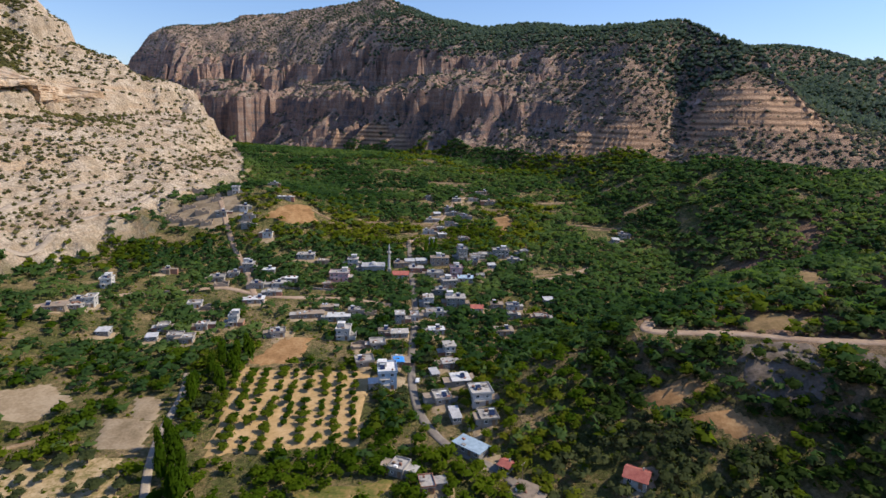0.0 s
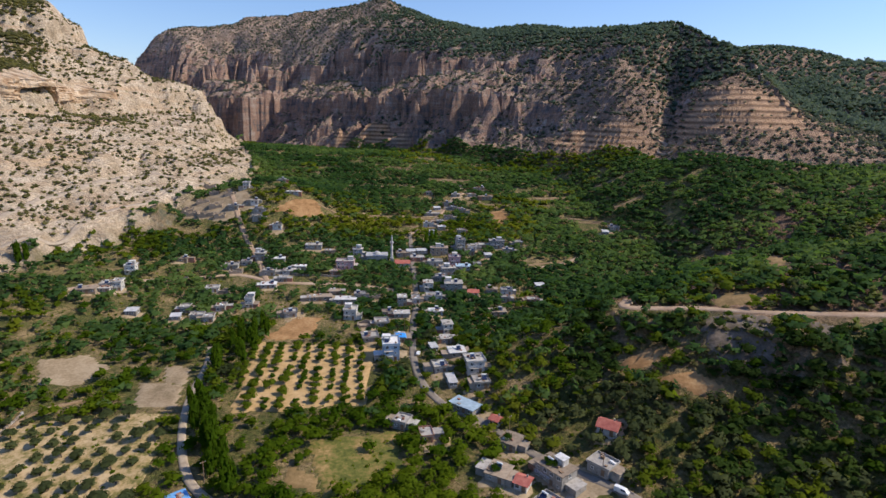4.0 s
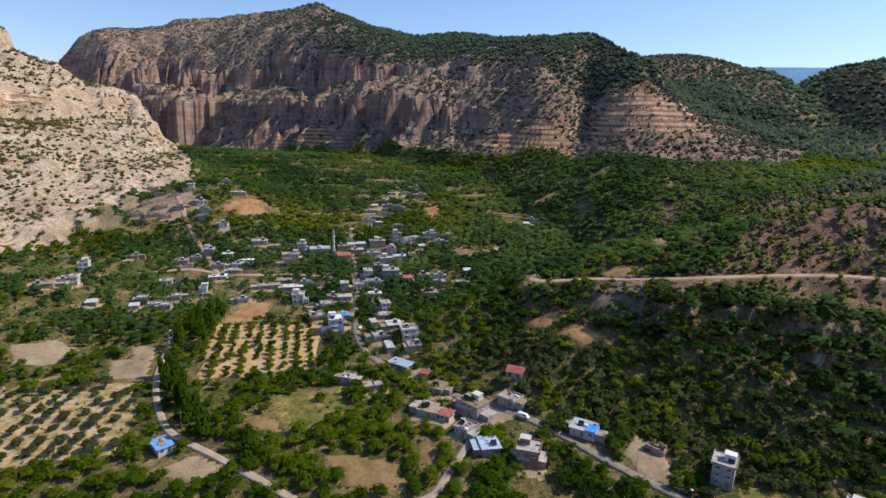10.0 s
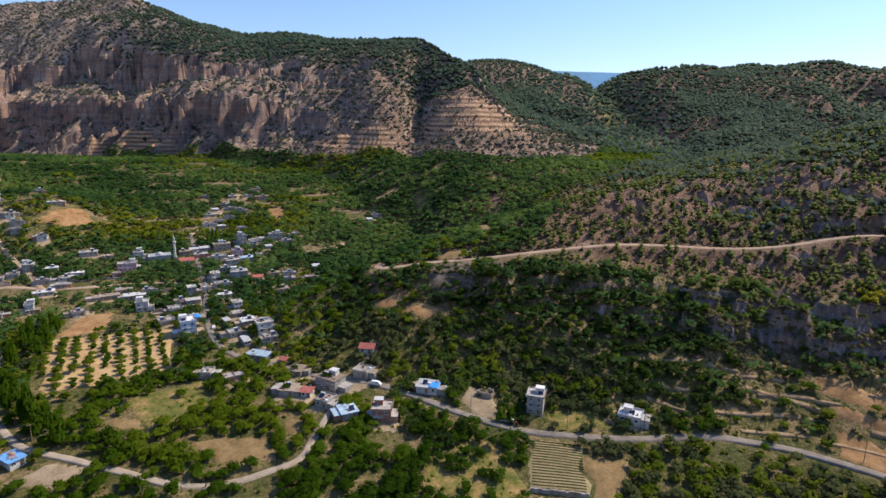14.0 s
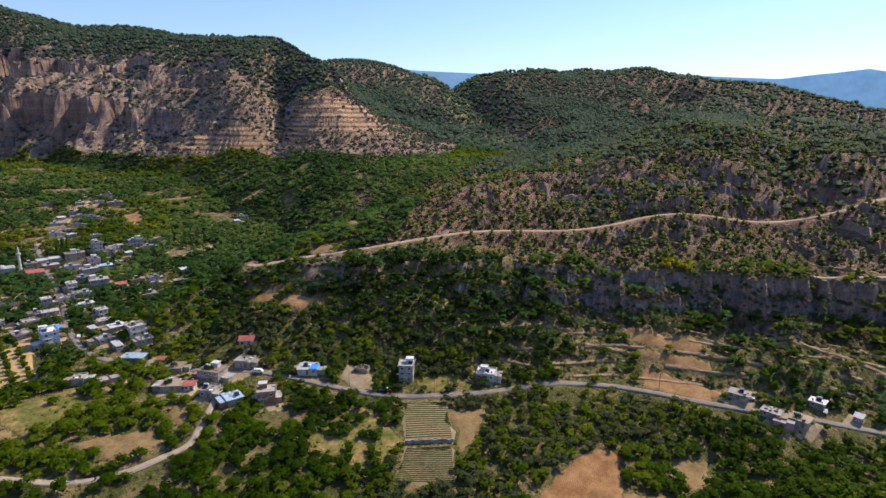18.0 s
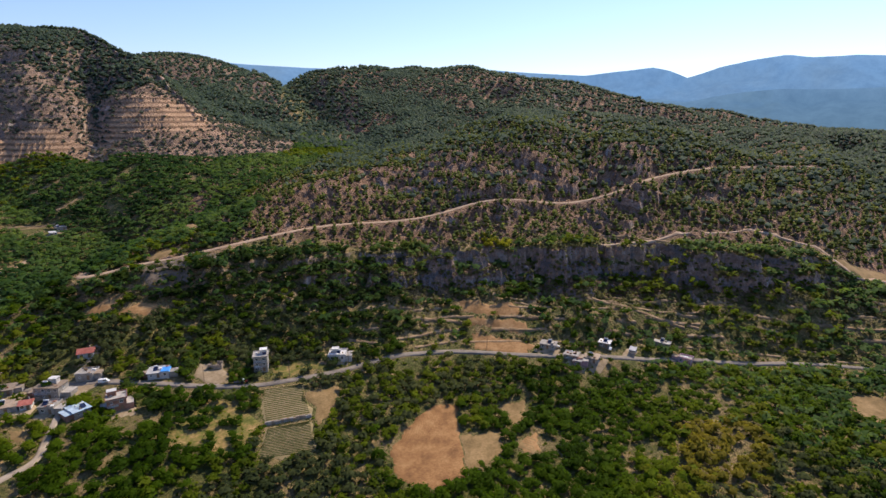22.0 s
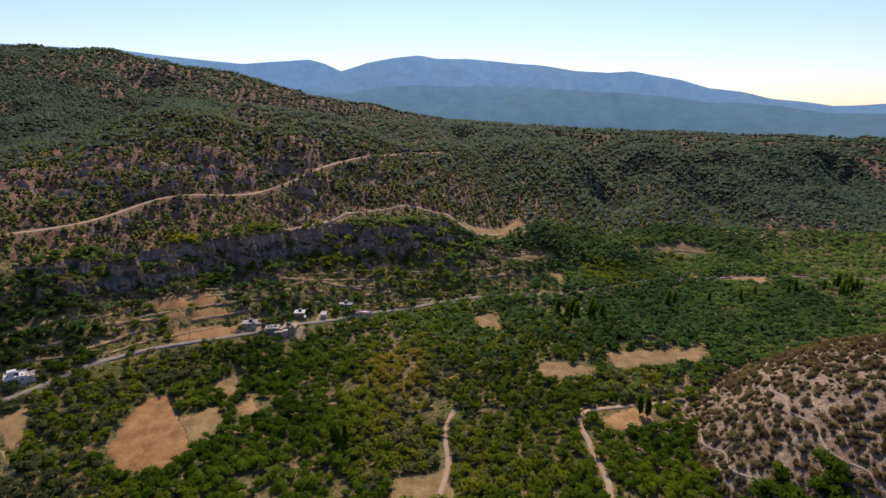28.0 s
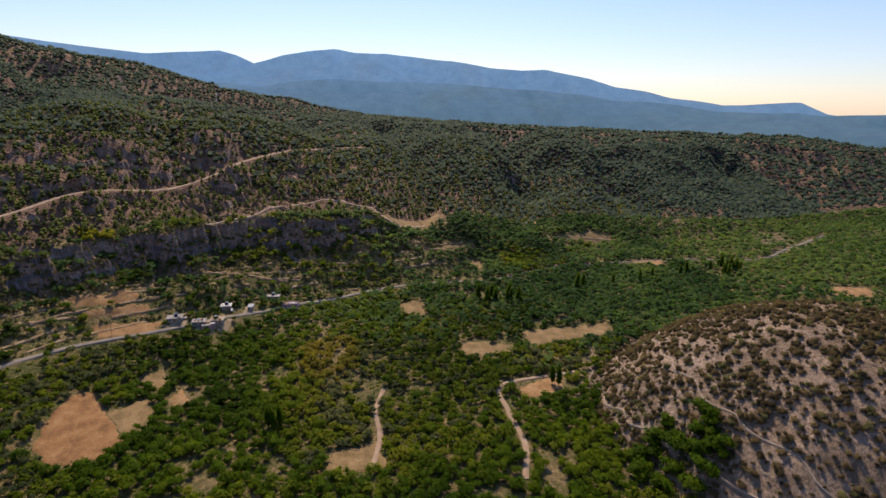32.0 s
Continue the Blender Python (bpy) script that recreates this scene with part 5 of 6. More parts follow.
def crown(seed, lobes, leaves, shape="round", leaf=.2, core=.8, fine=False):
    """A crown one unit high and wide: a few lumpy cores with loose leaf clumps standing off them."""
    r = np.random.RandomState(seed)
    iv, jf = lump_points(fine)
    nv = len(iv)
    co, tri = [], []
    n = 0
    for k in range(lobes):
        if shape == "round":
            c = np.array([0, 0, .5]) if lobes == 1 else np.array([*(r.rand(2) - .5) * .5, .36 + .34 * r.rand()])
            rad = np.array([.42, .42, .42]) if lobes == 1 else np.array([.26, .26, .24]) * (.8 + .4 * r.rand())
        elif shape == "cone":
            t = (k + .5) / lobes
            c = np.array([*(r.rand(2) - .5) * .12, .16 + .72 * t])
            rad = np.array([1, 1, .85]) * (.34 * (1 - t) + .17)
        elif shape == "tall":
            t = (k + .5) / lobes
            c = np.array([*(r.rand(2) - .5) * .2, .12 + .78 * t])
            rad = np.array([.40, .40, .62 / lobes + .1]) * (1.05 - .5 * abs(t - .4))
        elif shape == "mound":
            c = np.array([0, 0, .28])
            rad = np.array([.46, .46, .5])
        else:
            c = np.array([*(r.rand(2) - .5) * .5, .3 + .15 * r.rand()])
            rad = np.array([.3, .3, .32])
        v = iv * rad * core * (.8 + .45 * r.rand(nv, 1)) + c
        co.append(v)
        tri.append(jf + n)
        n += nv
        m = leaves // lobes
        d = r.randn(m, 3)
        d[:, 2] = np.abs(d[:, 2]) * .9 - .25
        d /= np.linalg.norm(d, axis=1)[:, None]
        p = c + d * rad * (.8 + .42 * r.rand(m, 1))
        a, b = r.randn(m, 3), r.randn(m, 3)
        a = a - d * (a * d).sum(1)[:, None]
        a /= np.linalg.norm(a, axis=1)[:, None]
        b = np.cross(d, a) + .45 * b / np.linalg.norm(b, axis=1)[:, None]
        s = leaf * (.5 + .8 * r.rand(m, 1))
        leafv = np.stack([p - a * s * .6, p + a * s * .6, p + b * s], 1).reshape(-1, 3)
        co.append(leafv)
        tri.append(np.arange(m * 3).reshape(-1, 3) + n)
        n += m * 3
    co, tri = np.concatenate(co), np.concatenate(tri)
    co[:, 2] = np.maximum(co[:, 2], .02)
    # leaves catch the light like the rounded crown that they make up
    out = co - np.array([0, 0, -.15])
    out /= np.linalg.norm(out, axis=1)[:, None]
    out = out + r.randn(len(co), 3) * .22
    out /= np.linalg.norm(out, axis=1)[:, None]
    a, b, c = co[tri[:, 0]], co[tri[:, 1]], co[tri[:, 2]]
    turned = (np.cross(b - a, c - a) * out[tri].mean(1)).sum(1) < 0
    tri[turned] = tri[turned][:, ::-1]
    return co, tri, out


def grove(name, label, category, x, y, wide, tall, tint, templates, mat, seed, sink=.15):
    """Many plants of one kind as one mesh."""
    r = np.random.RandomState(seed)
    z = on_ground(x, y) - sink
    which = r.randint(0, len(templates), len(x))
    turn = r.rand(len(x)) * 2 * np.pi
    cos, faces, tints, outs, n = [], [], [], [], 0
    for k, (tv, tf, tn) in enumerate(templates):
        i = np.nonzero(which == k)[0]
        if not len(i):
            continue
        c, s = np.cos(turn[i])[:, None], np.sin(turn[i])[:, None]
        px = (tv[:, 0] * c - tv[:, 1] * s) * wide[i][:, None] + x[i][:, None]
        py = (tv[:, 0] * s + tv[:, 1] * c) * wide[i][:, None] + y[i][:, None]
        pz = tv[:, 2] * tall[i][:, None] + z[i][:, None]
        cos.append(np.stack([px, py, pz], -1).reshape(-1, 3))
        faces.append((tf[None] + (np.arange(len(i)) * len(tv))[:, None, None] + n).reshape(-1, 3))
        outs.append(np.stack([tn[:, 0] * c - tn[:, 1] * s, tn[:, 0] * s + tn[:, 1] * c, tn[:, 2] + c * 0], -1).reshape(-1, 3))
        tints.append(np.repeat(tint[i], len(tv)))
        n += len(i) * len(tv)
    me = raw_mesh(name, np.concatenate(cos), np.concatenate(faces), True, np.concatenate(outs))
    at = me.attributes.new("tint", "FLOAT", "POINT")
    at.data.foreach_set("value", np.concatenate(tints).astype(np.float32))
    me.materials.append(mat)
    return tagged(new(name, me), label, category, kind="stuff")


def scatter(x0, x1, y0, y1, step, seed):
    r = np.random.RandomState(seed)
    sx, sy = np.meshgrid(np.arange(x0, x1, step), np.arange(y0, y1, step))
    sx = sx.ravel() + (r.rand(sx.size) - .5) * step * 1.1
    sy = sy.ravel() + (r.rand(sy.size) - .5) * step * 1.1
    seen = ((sy < -60) | (sx > -.84 * (sy + 60) - 25)) & (sy > -165 - 1.0 * (sx + 100) - 40) & ((sx + 20) ** 2 + (sy + 90) ** 2 > 80 ** 2)
    return sx[seen], sy[seen], r


def road_distance(x, y):
    best = np.full(x.shape, 1e9)
    for width, points in (*ROADS.values(), *FOOTPATHS.values()):
        d, _ = line_field(x, y, [tuple(p) for p in smooth_line(points, 8)])
        best = np.minimum(best, np.abs(d) - width / 2)
    return best


def terrace_gap(x, y):
    best = np.full(x.shape, 1e9)
    for line in TERRACES + TERRACES_LOW:
        d, _ = line_field(x, y, line)
        best = np.minimum(best, np.abs(d))
    return best


def clear_of(x, y, kinds, grow):
    out = np.ones(x.shape, bool)
    for k in kinds:
        for poly in FIELDS[k]:
            out &= ~inside(x, y, poly, grow)
    return out


HOUSE_SPOTS = np.array([(h[0], h[1], max(h[2], h[3]) * .5) for rows in HOUSES.values() for h in rows])


def house_gap(x, y):
    best = np.full(x.shape, 1e9)
    for hx, hy, r in HOUSE_SPOTS:
        best = np.minimum(best, np.hypot(x - hx, y - hy) - r)
    return best


def land(x, y):
    """Signed distances into the bluff, the great cliff, the wooded hill and the dry hill, and the ground's slope."""
    db, _ = line_field(x, y, BLUFF)
    dc, (_, sheer) = line_field(x, y, CLIFF)
    de, (_, _, crag, _) = line_field(x, y, BENCH)
    dn, _ = line_field(x, y, BENCH_NORTH)
    hill = 1 - np.sqrt(((x - 132) / 118) ** 2 + ((y + 380) / 114) ** 2)
    e = 2.0
    slope = np.hypot(height(x + e, y) - height(x - e, y), height(x, y + e) - height(x, y - e)) / (2 * e)
    return db, dc, np.minimum(de, dn), de, hill, slope, crag


CLOSE_ROUND = [crown(s, 5, 120, "round", .115) for s in range(10, 16)]
NEAR_ROUND = [crown(s, 4, 60, "round", .16) for s in range(6)]
FAR_ROUND = [crown(s, 2, 12, "round", .32) for s in range(20, 26)]
PINES = [crown(s, 2, 8, "cone", .22, .95) for s in range(40, 46)]
FAR_PINES = [crown(s, 1, 5, "round", .34, 1.0) for s in range(46, 50)]
SHRUBS = [crown(s, 1, 9, "mound", .34, .95, True) for s in range(60, 65)]
FAR_SHRUBS = [crown(s, 1, 5, "mound", .36, 1.0) for s in range(65, 69)]
VINE_ = crown(90, 5, 120, "low", .14)
VINE = raw_mesh("roof_vine", VINE_[0] * 1.3, VINE_[1], True, VINE_[2])
VINE.materials.append(LEAF)

# orchards and thickets of the valley floor, and of the bench above the track
BENCH_ORCHARD = [(92, 232), (112, 208), (136, 190), (172, 186), (226, 226), (236, 290), (190, 360), (140, 340)]
x, y, r = scatter(-420, 560, -440, 900, 4.1, 101)
db, dc, dh, de, hill, slope, crag = land(x, y)
patch = wave_noise(x, y, 30, 71) * .5 + wave_noise(x, y, 13, 72) * .5
gap = road_distance(x, y)
ok = (db < -2) & (dc < 8) & ((dh < 14) | inside(x, y, BENCH_ORCHARD)) & (hill < -.02) & (gap > 1.2) & (house_gap(x, y) > 1.3) & (house_gap(x, y + 3.5) > 1.0) & (road_distance(x + np.where(x > 60, 3.2, 0), y + np.where((x > 60) & (x < 190) & (y > 120), 3, 0)) > .9) & (slope < 1.6) & ~((crag > .7) & (de > -34) & (de < 3) & (r.rand(len(x)) < .4))
ok &= clear_of(x, y, ("ploughed", "red", "tan", "pale", "rows", "olive"), 1.2) & (clear_of(x, y, ("scree",), 0) | (r.rand(len(x)) < .2)) & clear_of(x, y, ("orchard",), 2)
ok &= clear_of(x, y, ("grass",), 0) | (r.rand(len(x)) < .22)
dense = np.interp(patch, [.22, .32, .42, .8], [.12, .6, .97, 1])
dense *= np.where((x < -60) & (y < 340) & (y > 60), np.interp(wave_noise(x, y, 24, 92), [.3, .6], [.34, .85]), 1) * np.where((x < 75) & (y < 215), np.interp(wave_noise(x, y, 19, 91), [.3, .55], [.55, 1]), 1)
dense = np.where((x > 62) & (x < 215) & (y > 52) & (y < 215), np.maximum(dense, .96), dense)
ok &= r.rand(len(x)) < dense * np.interp(de, [-95, -85, -30, -22], [1, .62, .62, 1]) ** ((crag > .3) & (y < 60))
ok &= (terrace_gap(x, y) > 3.2) & ((y < 420) | (terrace_gap(x, y + 4) > 3.0)) & (np.hypot((x - 299) / 12, (y - 57) / 19) > 1)
x, y, patch, de, far = x[ok], y[ok], patch[ok], de[ok], np.hypot(x[ok] + 30, y[ok] + 90)
size = r.uniform(.75, 1.25, len(x))
wide = np.where(far > 320, 7.2, 6.4) * size
tall = 4.3 * size * r.uniform(.85, 1.3, len(x))
tint = np.clip(wave_noise(x, y, 46, 75) * 1.1 + wave_noise(x, y, 16, 76) * .5 - .38 + r.uniform(-.18, .18, len(x)), 0, 1)
# lower tint on this slope: its shade is put into the leaf colour
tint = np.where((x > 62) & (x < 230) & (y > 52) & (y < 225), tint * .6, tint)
kind = wave_noise(x, y, 70, 77) + r.uniform(-.16, .16, len(x))
open_side = np.clip((-50 - x) / 60, 0, 1) * np.clip((350 - y) / 60, 0, 1)
kind = kind + .16 * open_side
tint = np.clip(tint + .16 * open_side, 0, 1)
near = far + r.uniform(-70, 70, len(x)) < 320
# trees whose leaves carry the slope's shade in their colour
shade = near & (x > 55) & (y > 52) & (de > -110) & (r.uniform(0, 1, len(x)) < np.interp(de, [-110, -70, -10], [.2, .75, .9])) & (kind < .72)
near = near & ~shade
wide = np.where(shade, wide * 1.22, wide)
ochre = np.hypot((x - 205) / 26, (y + 118) / 17) + r.uniform(-.3, .3, len(x)) < 1
for sel, tag, mat, temps, seed in ((shade, "thicket on the slope below the bench, leaves darkened for shade", SHADE_LEAF, NEAR_ROUND, 12), (ochre & ~shade, "patch of ochre and olive fruit trees", AUTUMN, NEAR_ROUND, 10), (near & ~ochre & (kind < .6) & (far < 225), "thicket of dense green fruit trees", LEAF, CLOSE_ROUND, 1), (near & ~ochre & (kind < .6) & (far >= 225), "thicket of dense green fruit trees further off", LEAF, NEAR_ROUND, 13), (near & ~ochre & (kind >= .6) & (kind < .78), "bright yellow-green young fruit trees", BRIGHT, NEAR_ROUND, 2), (near & ~ochre & (kind >= .78), "grey-green olive trees", OLIVE, NEAR_ROUND, 3),
                                   (~near & ~shade & (kind < .8), "distant green orchard trees of the upper valley", LEAF_HAZED, FAR_ROUND, 4), (~near & ~shade & (kind >= .8), "distant lighter orchard trees", BRIGHT, FAR_ROUND, 5)):
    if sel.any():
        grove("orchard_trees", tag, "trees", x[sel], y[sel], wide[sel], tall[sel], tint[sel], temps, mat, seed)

# the same orchards go on behind and below
bx, by = np.meshgrid(np.arange(-330, 270, 5.6), np.arange(-390, 210, 5.6))
r = np.random.RandomState(104)
bx, by = bx.ravel() + r.uniform(-2.6, 2.6, bx.size), by.ravel() + r.uniform(-2.6, 2.6, bx.size)
shown = ((by < -60) | (bx > -.84 * (by + 60) - 25)) & (by > -165 - 1.0 * (bx + 100) - 40) & ((bx + 20) ** 2 + (by + 90) ** 2 > 80 ** 2)
db, dc, dh, de, hill, slope, crag = land(bx, by)
ok = ~shown & (np.hypot(bx + 30, by + 90) < 300) & (db < -2) & (hill < -.02) & (road_distance(bx, by) > 1.2) & (wave_noise(bx, by, 26, 71) > .25)
bx, by = bx[ok], by[ok]
s = r.uniform(.8, 1.25, len(bx))
grove("orchard_trees", "fruit trees filling the valley floor", "trees", bx, by, 6.2 * s, 4.6 * s, r.uniform(.1, .9, len(bx)), FAR_ROUND, LEAF, 11)

# a dense walnut grove against the foot of the dry hill
r = np.random.RandomState(108)
gr, ga = 22 * np.sqrt(r.rand(46)), r.rand(46) * 2 * np.pi
wx, wy = 98 + gr * np.cos(ga) * .8, -279 + gr * np.sin(ga) * .8
s = r.uniform(.8, 1.3, len(wx))
grove("walnut_trees", "dense grove of broad dark green walnut trees", "trees", wx, wy, 8.5 * s, 6.6 * s, r.uniform(.1, .6, len(wx)), CLOSE_ROUND, LEAF, 14)

# the lower valley, far down the road
x, y, r = scatter(250, 1100, -1100, -440, 6.2, 103)
db, dc, dh, de, hill, slope, _ = land(x, y)
ok = (dh < 14) & (road_distance(x, y) > 3) & (road_distance(x + 5, y + 2) > 2) & (terrace_gap(x + 2, y) > 3.5) & clear_of(x, y, ("red", "tan"), 2) & (r.rand(len(x)) < np.interp(wave_noise(x, y, 60, 78), [.25, .5], [.75, 1]))
x, y = x[ok], y[ok]
s = r.uniform(.7, 1.3, len(x))
grove("orchard_trees", "far orchards of the lower valley", "trees", x, y, 8 * s, 5.5 * s, np.clip(wave_noise(x, y, 120, 79) + r.uniform(-.25, .25, len(x)), 0, 1), FAR_ROUND, LEAF_HAZED, 8)

# pines of the wooded hill and the ridges behind
x, y, r = scatter(60, 1000, -800, 760, 4.5, 111)
db, dc, dh, de, hill, slope, _ = land(x, y)
bare = wave_noise(x, y, 90, 81)
thick = np.interp(de, [10, 40, 110, 240], [.34, .5, .85, 1]) * np.where(bare > .62, .5, 1) * np.where(x + y < 150, 1.25, 1) * np.where(y < -250, 1.8, 1)
ok = (dh > 12) & ~inside(x, y, BENCH_ORCHARD) & clear_of(x, y, ("scree", "tan"), 1) & (dc < 10) & (road_distance(x, y) > 2.5) & (road_distance(x + 4, y + 3) > 1.5) & (r.rand(len(x)) < thick)
x, y = x[ok], y[ok]
s = r.uniform(.6, 1.3, len(x))
tint = np.clip(r.uniform(0, .8, len(x)) + wave_noise(x, y, 80, 83) * .3, 0, 1)
# split by distance: the far pines take the haze-tinted colour
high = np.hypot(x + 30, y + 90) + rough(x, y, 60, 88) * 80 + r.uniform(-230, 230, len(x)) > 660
grove("pine_trees", "dull green pines dotted over the dry hillside", "trees", x[~high], y[~high], 4.7 * s[~high], 5.4 * s[~high], tint[~high], PINES, PINE, 6)
grove("pine_trees", "pine forest higher up the hill, tinted blue-green for haze", "trees", x[high], y[high], 6.6 * s[high], 5.8 * s[high], tint[high], FAR_PINES, PINE_HAZED, 16)
x, y, r = scatter(480, 1850, -1900, 1750, 11.5, 113)
db, dc, dh, de, hill, slope, _ = land(x, y)
ok = ((x > 1000) | (y > 760) | (y < -700) | (dh < 12) & (y > 450)) & (((dh > 30) | (height(x, y) > 70)) & (dc < 60) | (np.hypot(x - 790, y - 1420) < 260) | (height(x, y) > 100) & (x > 430) & (y > 450))
x, y = x[ok], y[ok]
s = r.uniform(.8, 1.3, len(x))
grove("pine_trees", "far pine forest on the long ridge", "trees", x, y, 9 * s, 8 * s, r.uniform(0, 1, len(x)), FAR_PINES, PINE_HAZED, 7)

# forest on the tableland behind the great cliff
x, y, r = scatter(-420, 640, 640, 1640, 6.6, 115)
db, dc, dh, de, hill, slope, _ = land(x, y)
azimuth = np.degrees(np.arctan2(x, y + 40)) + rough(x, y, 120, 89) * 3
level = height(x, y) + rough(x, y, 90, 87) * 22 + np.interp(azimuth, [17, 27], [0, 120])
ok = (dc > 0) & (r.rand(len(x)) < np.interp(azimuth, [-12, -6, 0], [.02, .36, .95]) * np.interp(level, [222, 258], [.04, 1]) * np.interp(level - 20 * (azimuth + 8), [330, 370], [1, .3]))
x, y = x[ok], y[ok]
s = r.uniform(.7, 1.3, len(x))
grove("pine_trees", "green pine forest above the great cliff", "trees", x, y, 6.5 * s, 6.5 * s, r.uniform(0, .8, len(x)), FAR_PINES, PINE_HAZED, 9)

# scrub on the bluff, the cliff's slopes, the bench and the dry hill
for x0, x1, y0, y1, step, seed in ((-720, -150, 150, 1080, 3.5, 121), (-820, 620, 400, 1480, 4.9, 122), (-980, 120, 1480, 1780, 6.2, 128), (60, 480, -330, 330, 4.2, 123), (-10, 270, -520, -230, 2.25, 124), (-10, 270, -520, -230, 4.6, 127), (-190, 340, -270, 330, 3.3, 125), (200, 470, -260, 130, 2.0, 126)):
    x, y, r = scatter(x0, x1, y0, y1, step, seed)
    db, dc, dh, de, hill, slope, sheer = land(x, y)
    clump = wave_noise(x, y, 30, 85)
    if seed == 121:
        ok = (db > 4) & (r.rand(len(x)) < np.interp(clump, [.3, .7], [.4, 1]) * np.interp(db, [5, 60, 150, 205, 225, 300], [.36, .42, .55, .45, 2.1, 2.0]))
        size = r.uniform(1.6, 4.2, len(x)) * np.interp(db, [90, 150, 205, 225], [1, 1.1, 1.1, 1.6])
    elif seed in (122, 128):
        ok = (dc > 0) & (slope < 3.0) & (golden(x, y) < r.rand(len(x)) + .1) & (r.rand(len(x)) < np.interp(dc, [0, 40, 170, 300], [.42, .75, .8, .75]) * np.interp(clump, [.2, .6], [.7, 1]) * np.interp(slope, [1.2, 2.5], [1, .4]))
        size = r.uniform(2.2, 5.0, len(x))
    elif seed == 123:
        ok = ((slope < 1.15) | (r.rand(len(x)) < .45)) & (de > -75) & (dh < 90) & (dc < -5) & (road_distance(x, y) > 1) & (road_distance(x + 2.5, y + 2) > 1) & (r.rand(len(x)) < .75) & clear_of(x, y, ("red", "tan"), 1) & (clear_of(x, y, ("scree",), 0) | (r.rand(len(x)) < .85))
        size = r.uniform(1.2, 3.2, len(x))
    else:
        ok = (hill > -.06) & (road_distance(x, y) > .6) & (r.rand(len(x)) < np.interp(clump, [.25, .75], [.42, .86]))
        size = 1 + 2.4 * r.rand(len(x)) ** 1.6
    if seed == 127:
        ok &= r.rand(len(x)) < .55
        size = r.uniform(1.4, 3.2, len(x))
    if seed == 126:
        ok = (de > -34) & (de < 4) & (sheer > .3) & (r.rand(len(x)) < .62)
        size = r.uniform(.9, 2.6, len(x))
    if seed == 125:
        ok = (db < -4) & (dh < 14) & (road_distance(x, y) > .5) & (house_gap(x, y) > .2) & clear_of(x, y, ("ploughed", "red", "tan", "pale", "rows", "orchard"), .3) & (r.rand(len(x)) < .55)
        size = r.uniform(.5, 1.7, len(x))
    x, y, size = x[ok], y[ok], size[ok]
    lab = {121: "dark shrubs dotted over the white bluff", 122: "scattered shrubs and small trees on the cliff slopes", 128: "dark shrubs dotted over the high tableland", 123: "low scrub on the hillside and under the cliff", 124: "low dull green shrubs on the dry hill", 127: "fresher green bushes scattered over the dry hill", 126: "shrubs clinging to the dark crag", 125: "weeds and small bushes between the orchards"}[seed]
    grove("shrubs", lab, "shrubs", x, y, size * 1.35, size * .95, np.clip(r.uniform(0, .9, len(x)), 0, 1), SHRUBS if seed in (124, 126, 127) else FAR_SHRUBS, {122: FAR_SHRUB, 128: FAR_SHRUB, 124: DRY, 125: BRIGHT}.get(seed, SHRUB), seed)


# ---- the hollow in the bluff's band of orange rock ----
def rock_shelter():
    """A proud band of rock along the slope, with a low arched hollow under its brow."""
    us, vs = np.linspace(-85, 125, 211), np.linspace(0, 1, 17)
    xs = np.arange(-520, -300, 1.0)
    line = np.array([xs[np.nonzero(height(xs, xs * 0 + 547 + u) > 143)[0].max()] for u in us])
    line = np.convolve(np.pad(line, 6, mode="edge"), np.ones(13) / 13, "valid")
    uu, vv = np.meshgrid(us, vs)
    ends = np.clip(np.minimum(uu + 85, 125 - uu) / 45, 0, 1)
    tall = 15 * ends ** .5 * np.interp(uu, [20, 60], [1, .72]) + rough(uu, uu * 0, 14, 91) * 2.5 + np.round(rough(uu, uu * 0, 30, 96) * 3) * 1.2
    arch = np.clip(9 * np.sqrt(np.clip(1 - (uu / 24) ** 2, 0, 1)) + rough(uu, uu * 0, 5, 92) * .8, 0, None) * (np.abs(uu) < 24)
    foot = np.where(arch > 0, arch, -5)
    lift = foot + (np.maximum(tall, arch + 3.5) - foot) * vv
    bulge = (3 * np.sin(np.pi * np.clip(vv * .75 + .2, 0, 1)) + 2 + np.abs(rough(uu, lift * .3, 9, 97)) * -3 + rough(uu, lift, 12, 93) * 2.0 + rough(uu, lift * 3, 5, 94) * 1.5 + np.round(rough(uu * .3, lift * 5, 22, 95) * 3) * 1.3) * ends - 4 * (1 - ends)
    rows = [np.stack([line + bulge, 547 + uu, 143 + lift], -1)]
    for k, deep, high in ((-1, 34, 9), (0, 24, .6)):
        rows.append(np.stack([(line + bulge[k] - deep)[None], 547 + uu[:1], 143 + lift[[k]] + high], -1))
    n = len(us)
    co = np.concatenate([r.reshape(-1, 3) for r in (rows[2], rows[0], rows[1])])
    i = np.arange((len(vs) + 1) * (n - 1))
    a = (i // (n - 1)) * n + i % (n - 1)
    me = raw_mesh("rock_shelter", co, np.stack([a, a + 1, a + n + 1, a + n], -1))
    me.materials.append(speckled("orange_limestone", [(.34, (.24, .15, .085)), (.44, (.38, .26, .155)), (.54, (.50, .385, .265)), (.64, (.60, .50, .38))], .1, .7, .95, .8, 0))
    return tagged(new("rock_shelter", me), "band of orange limestone with a low arched hollow", "rock face", kind="structure")


rock_shelter()


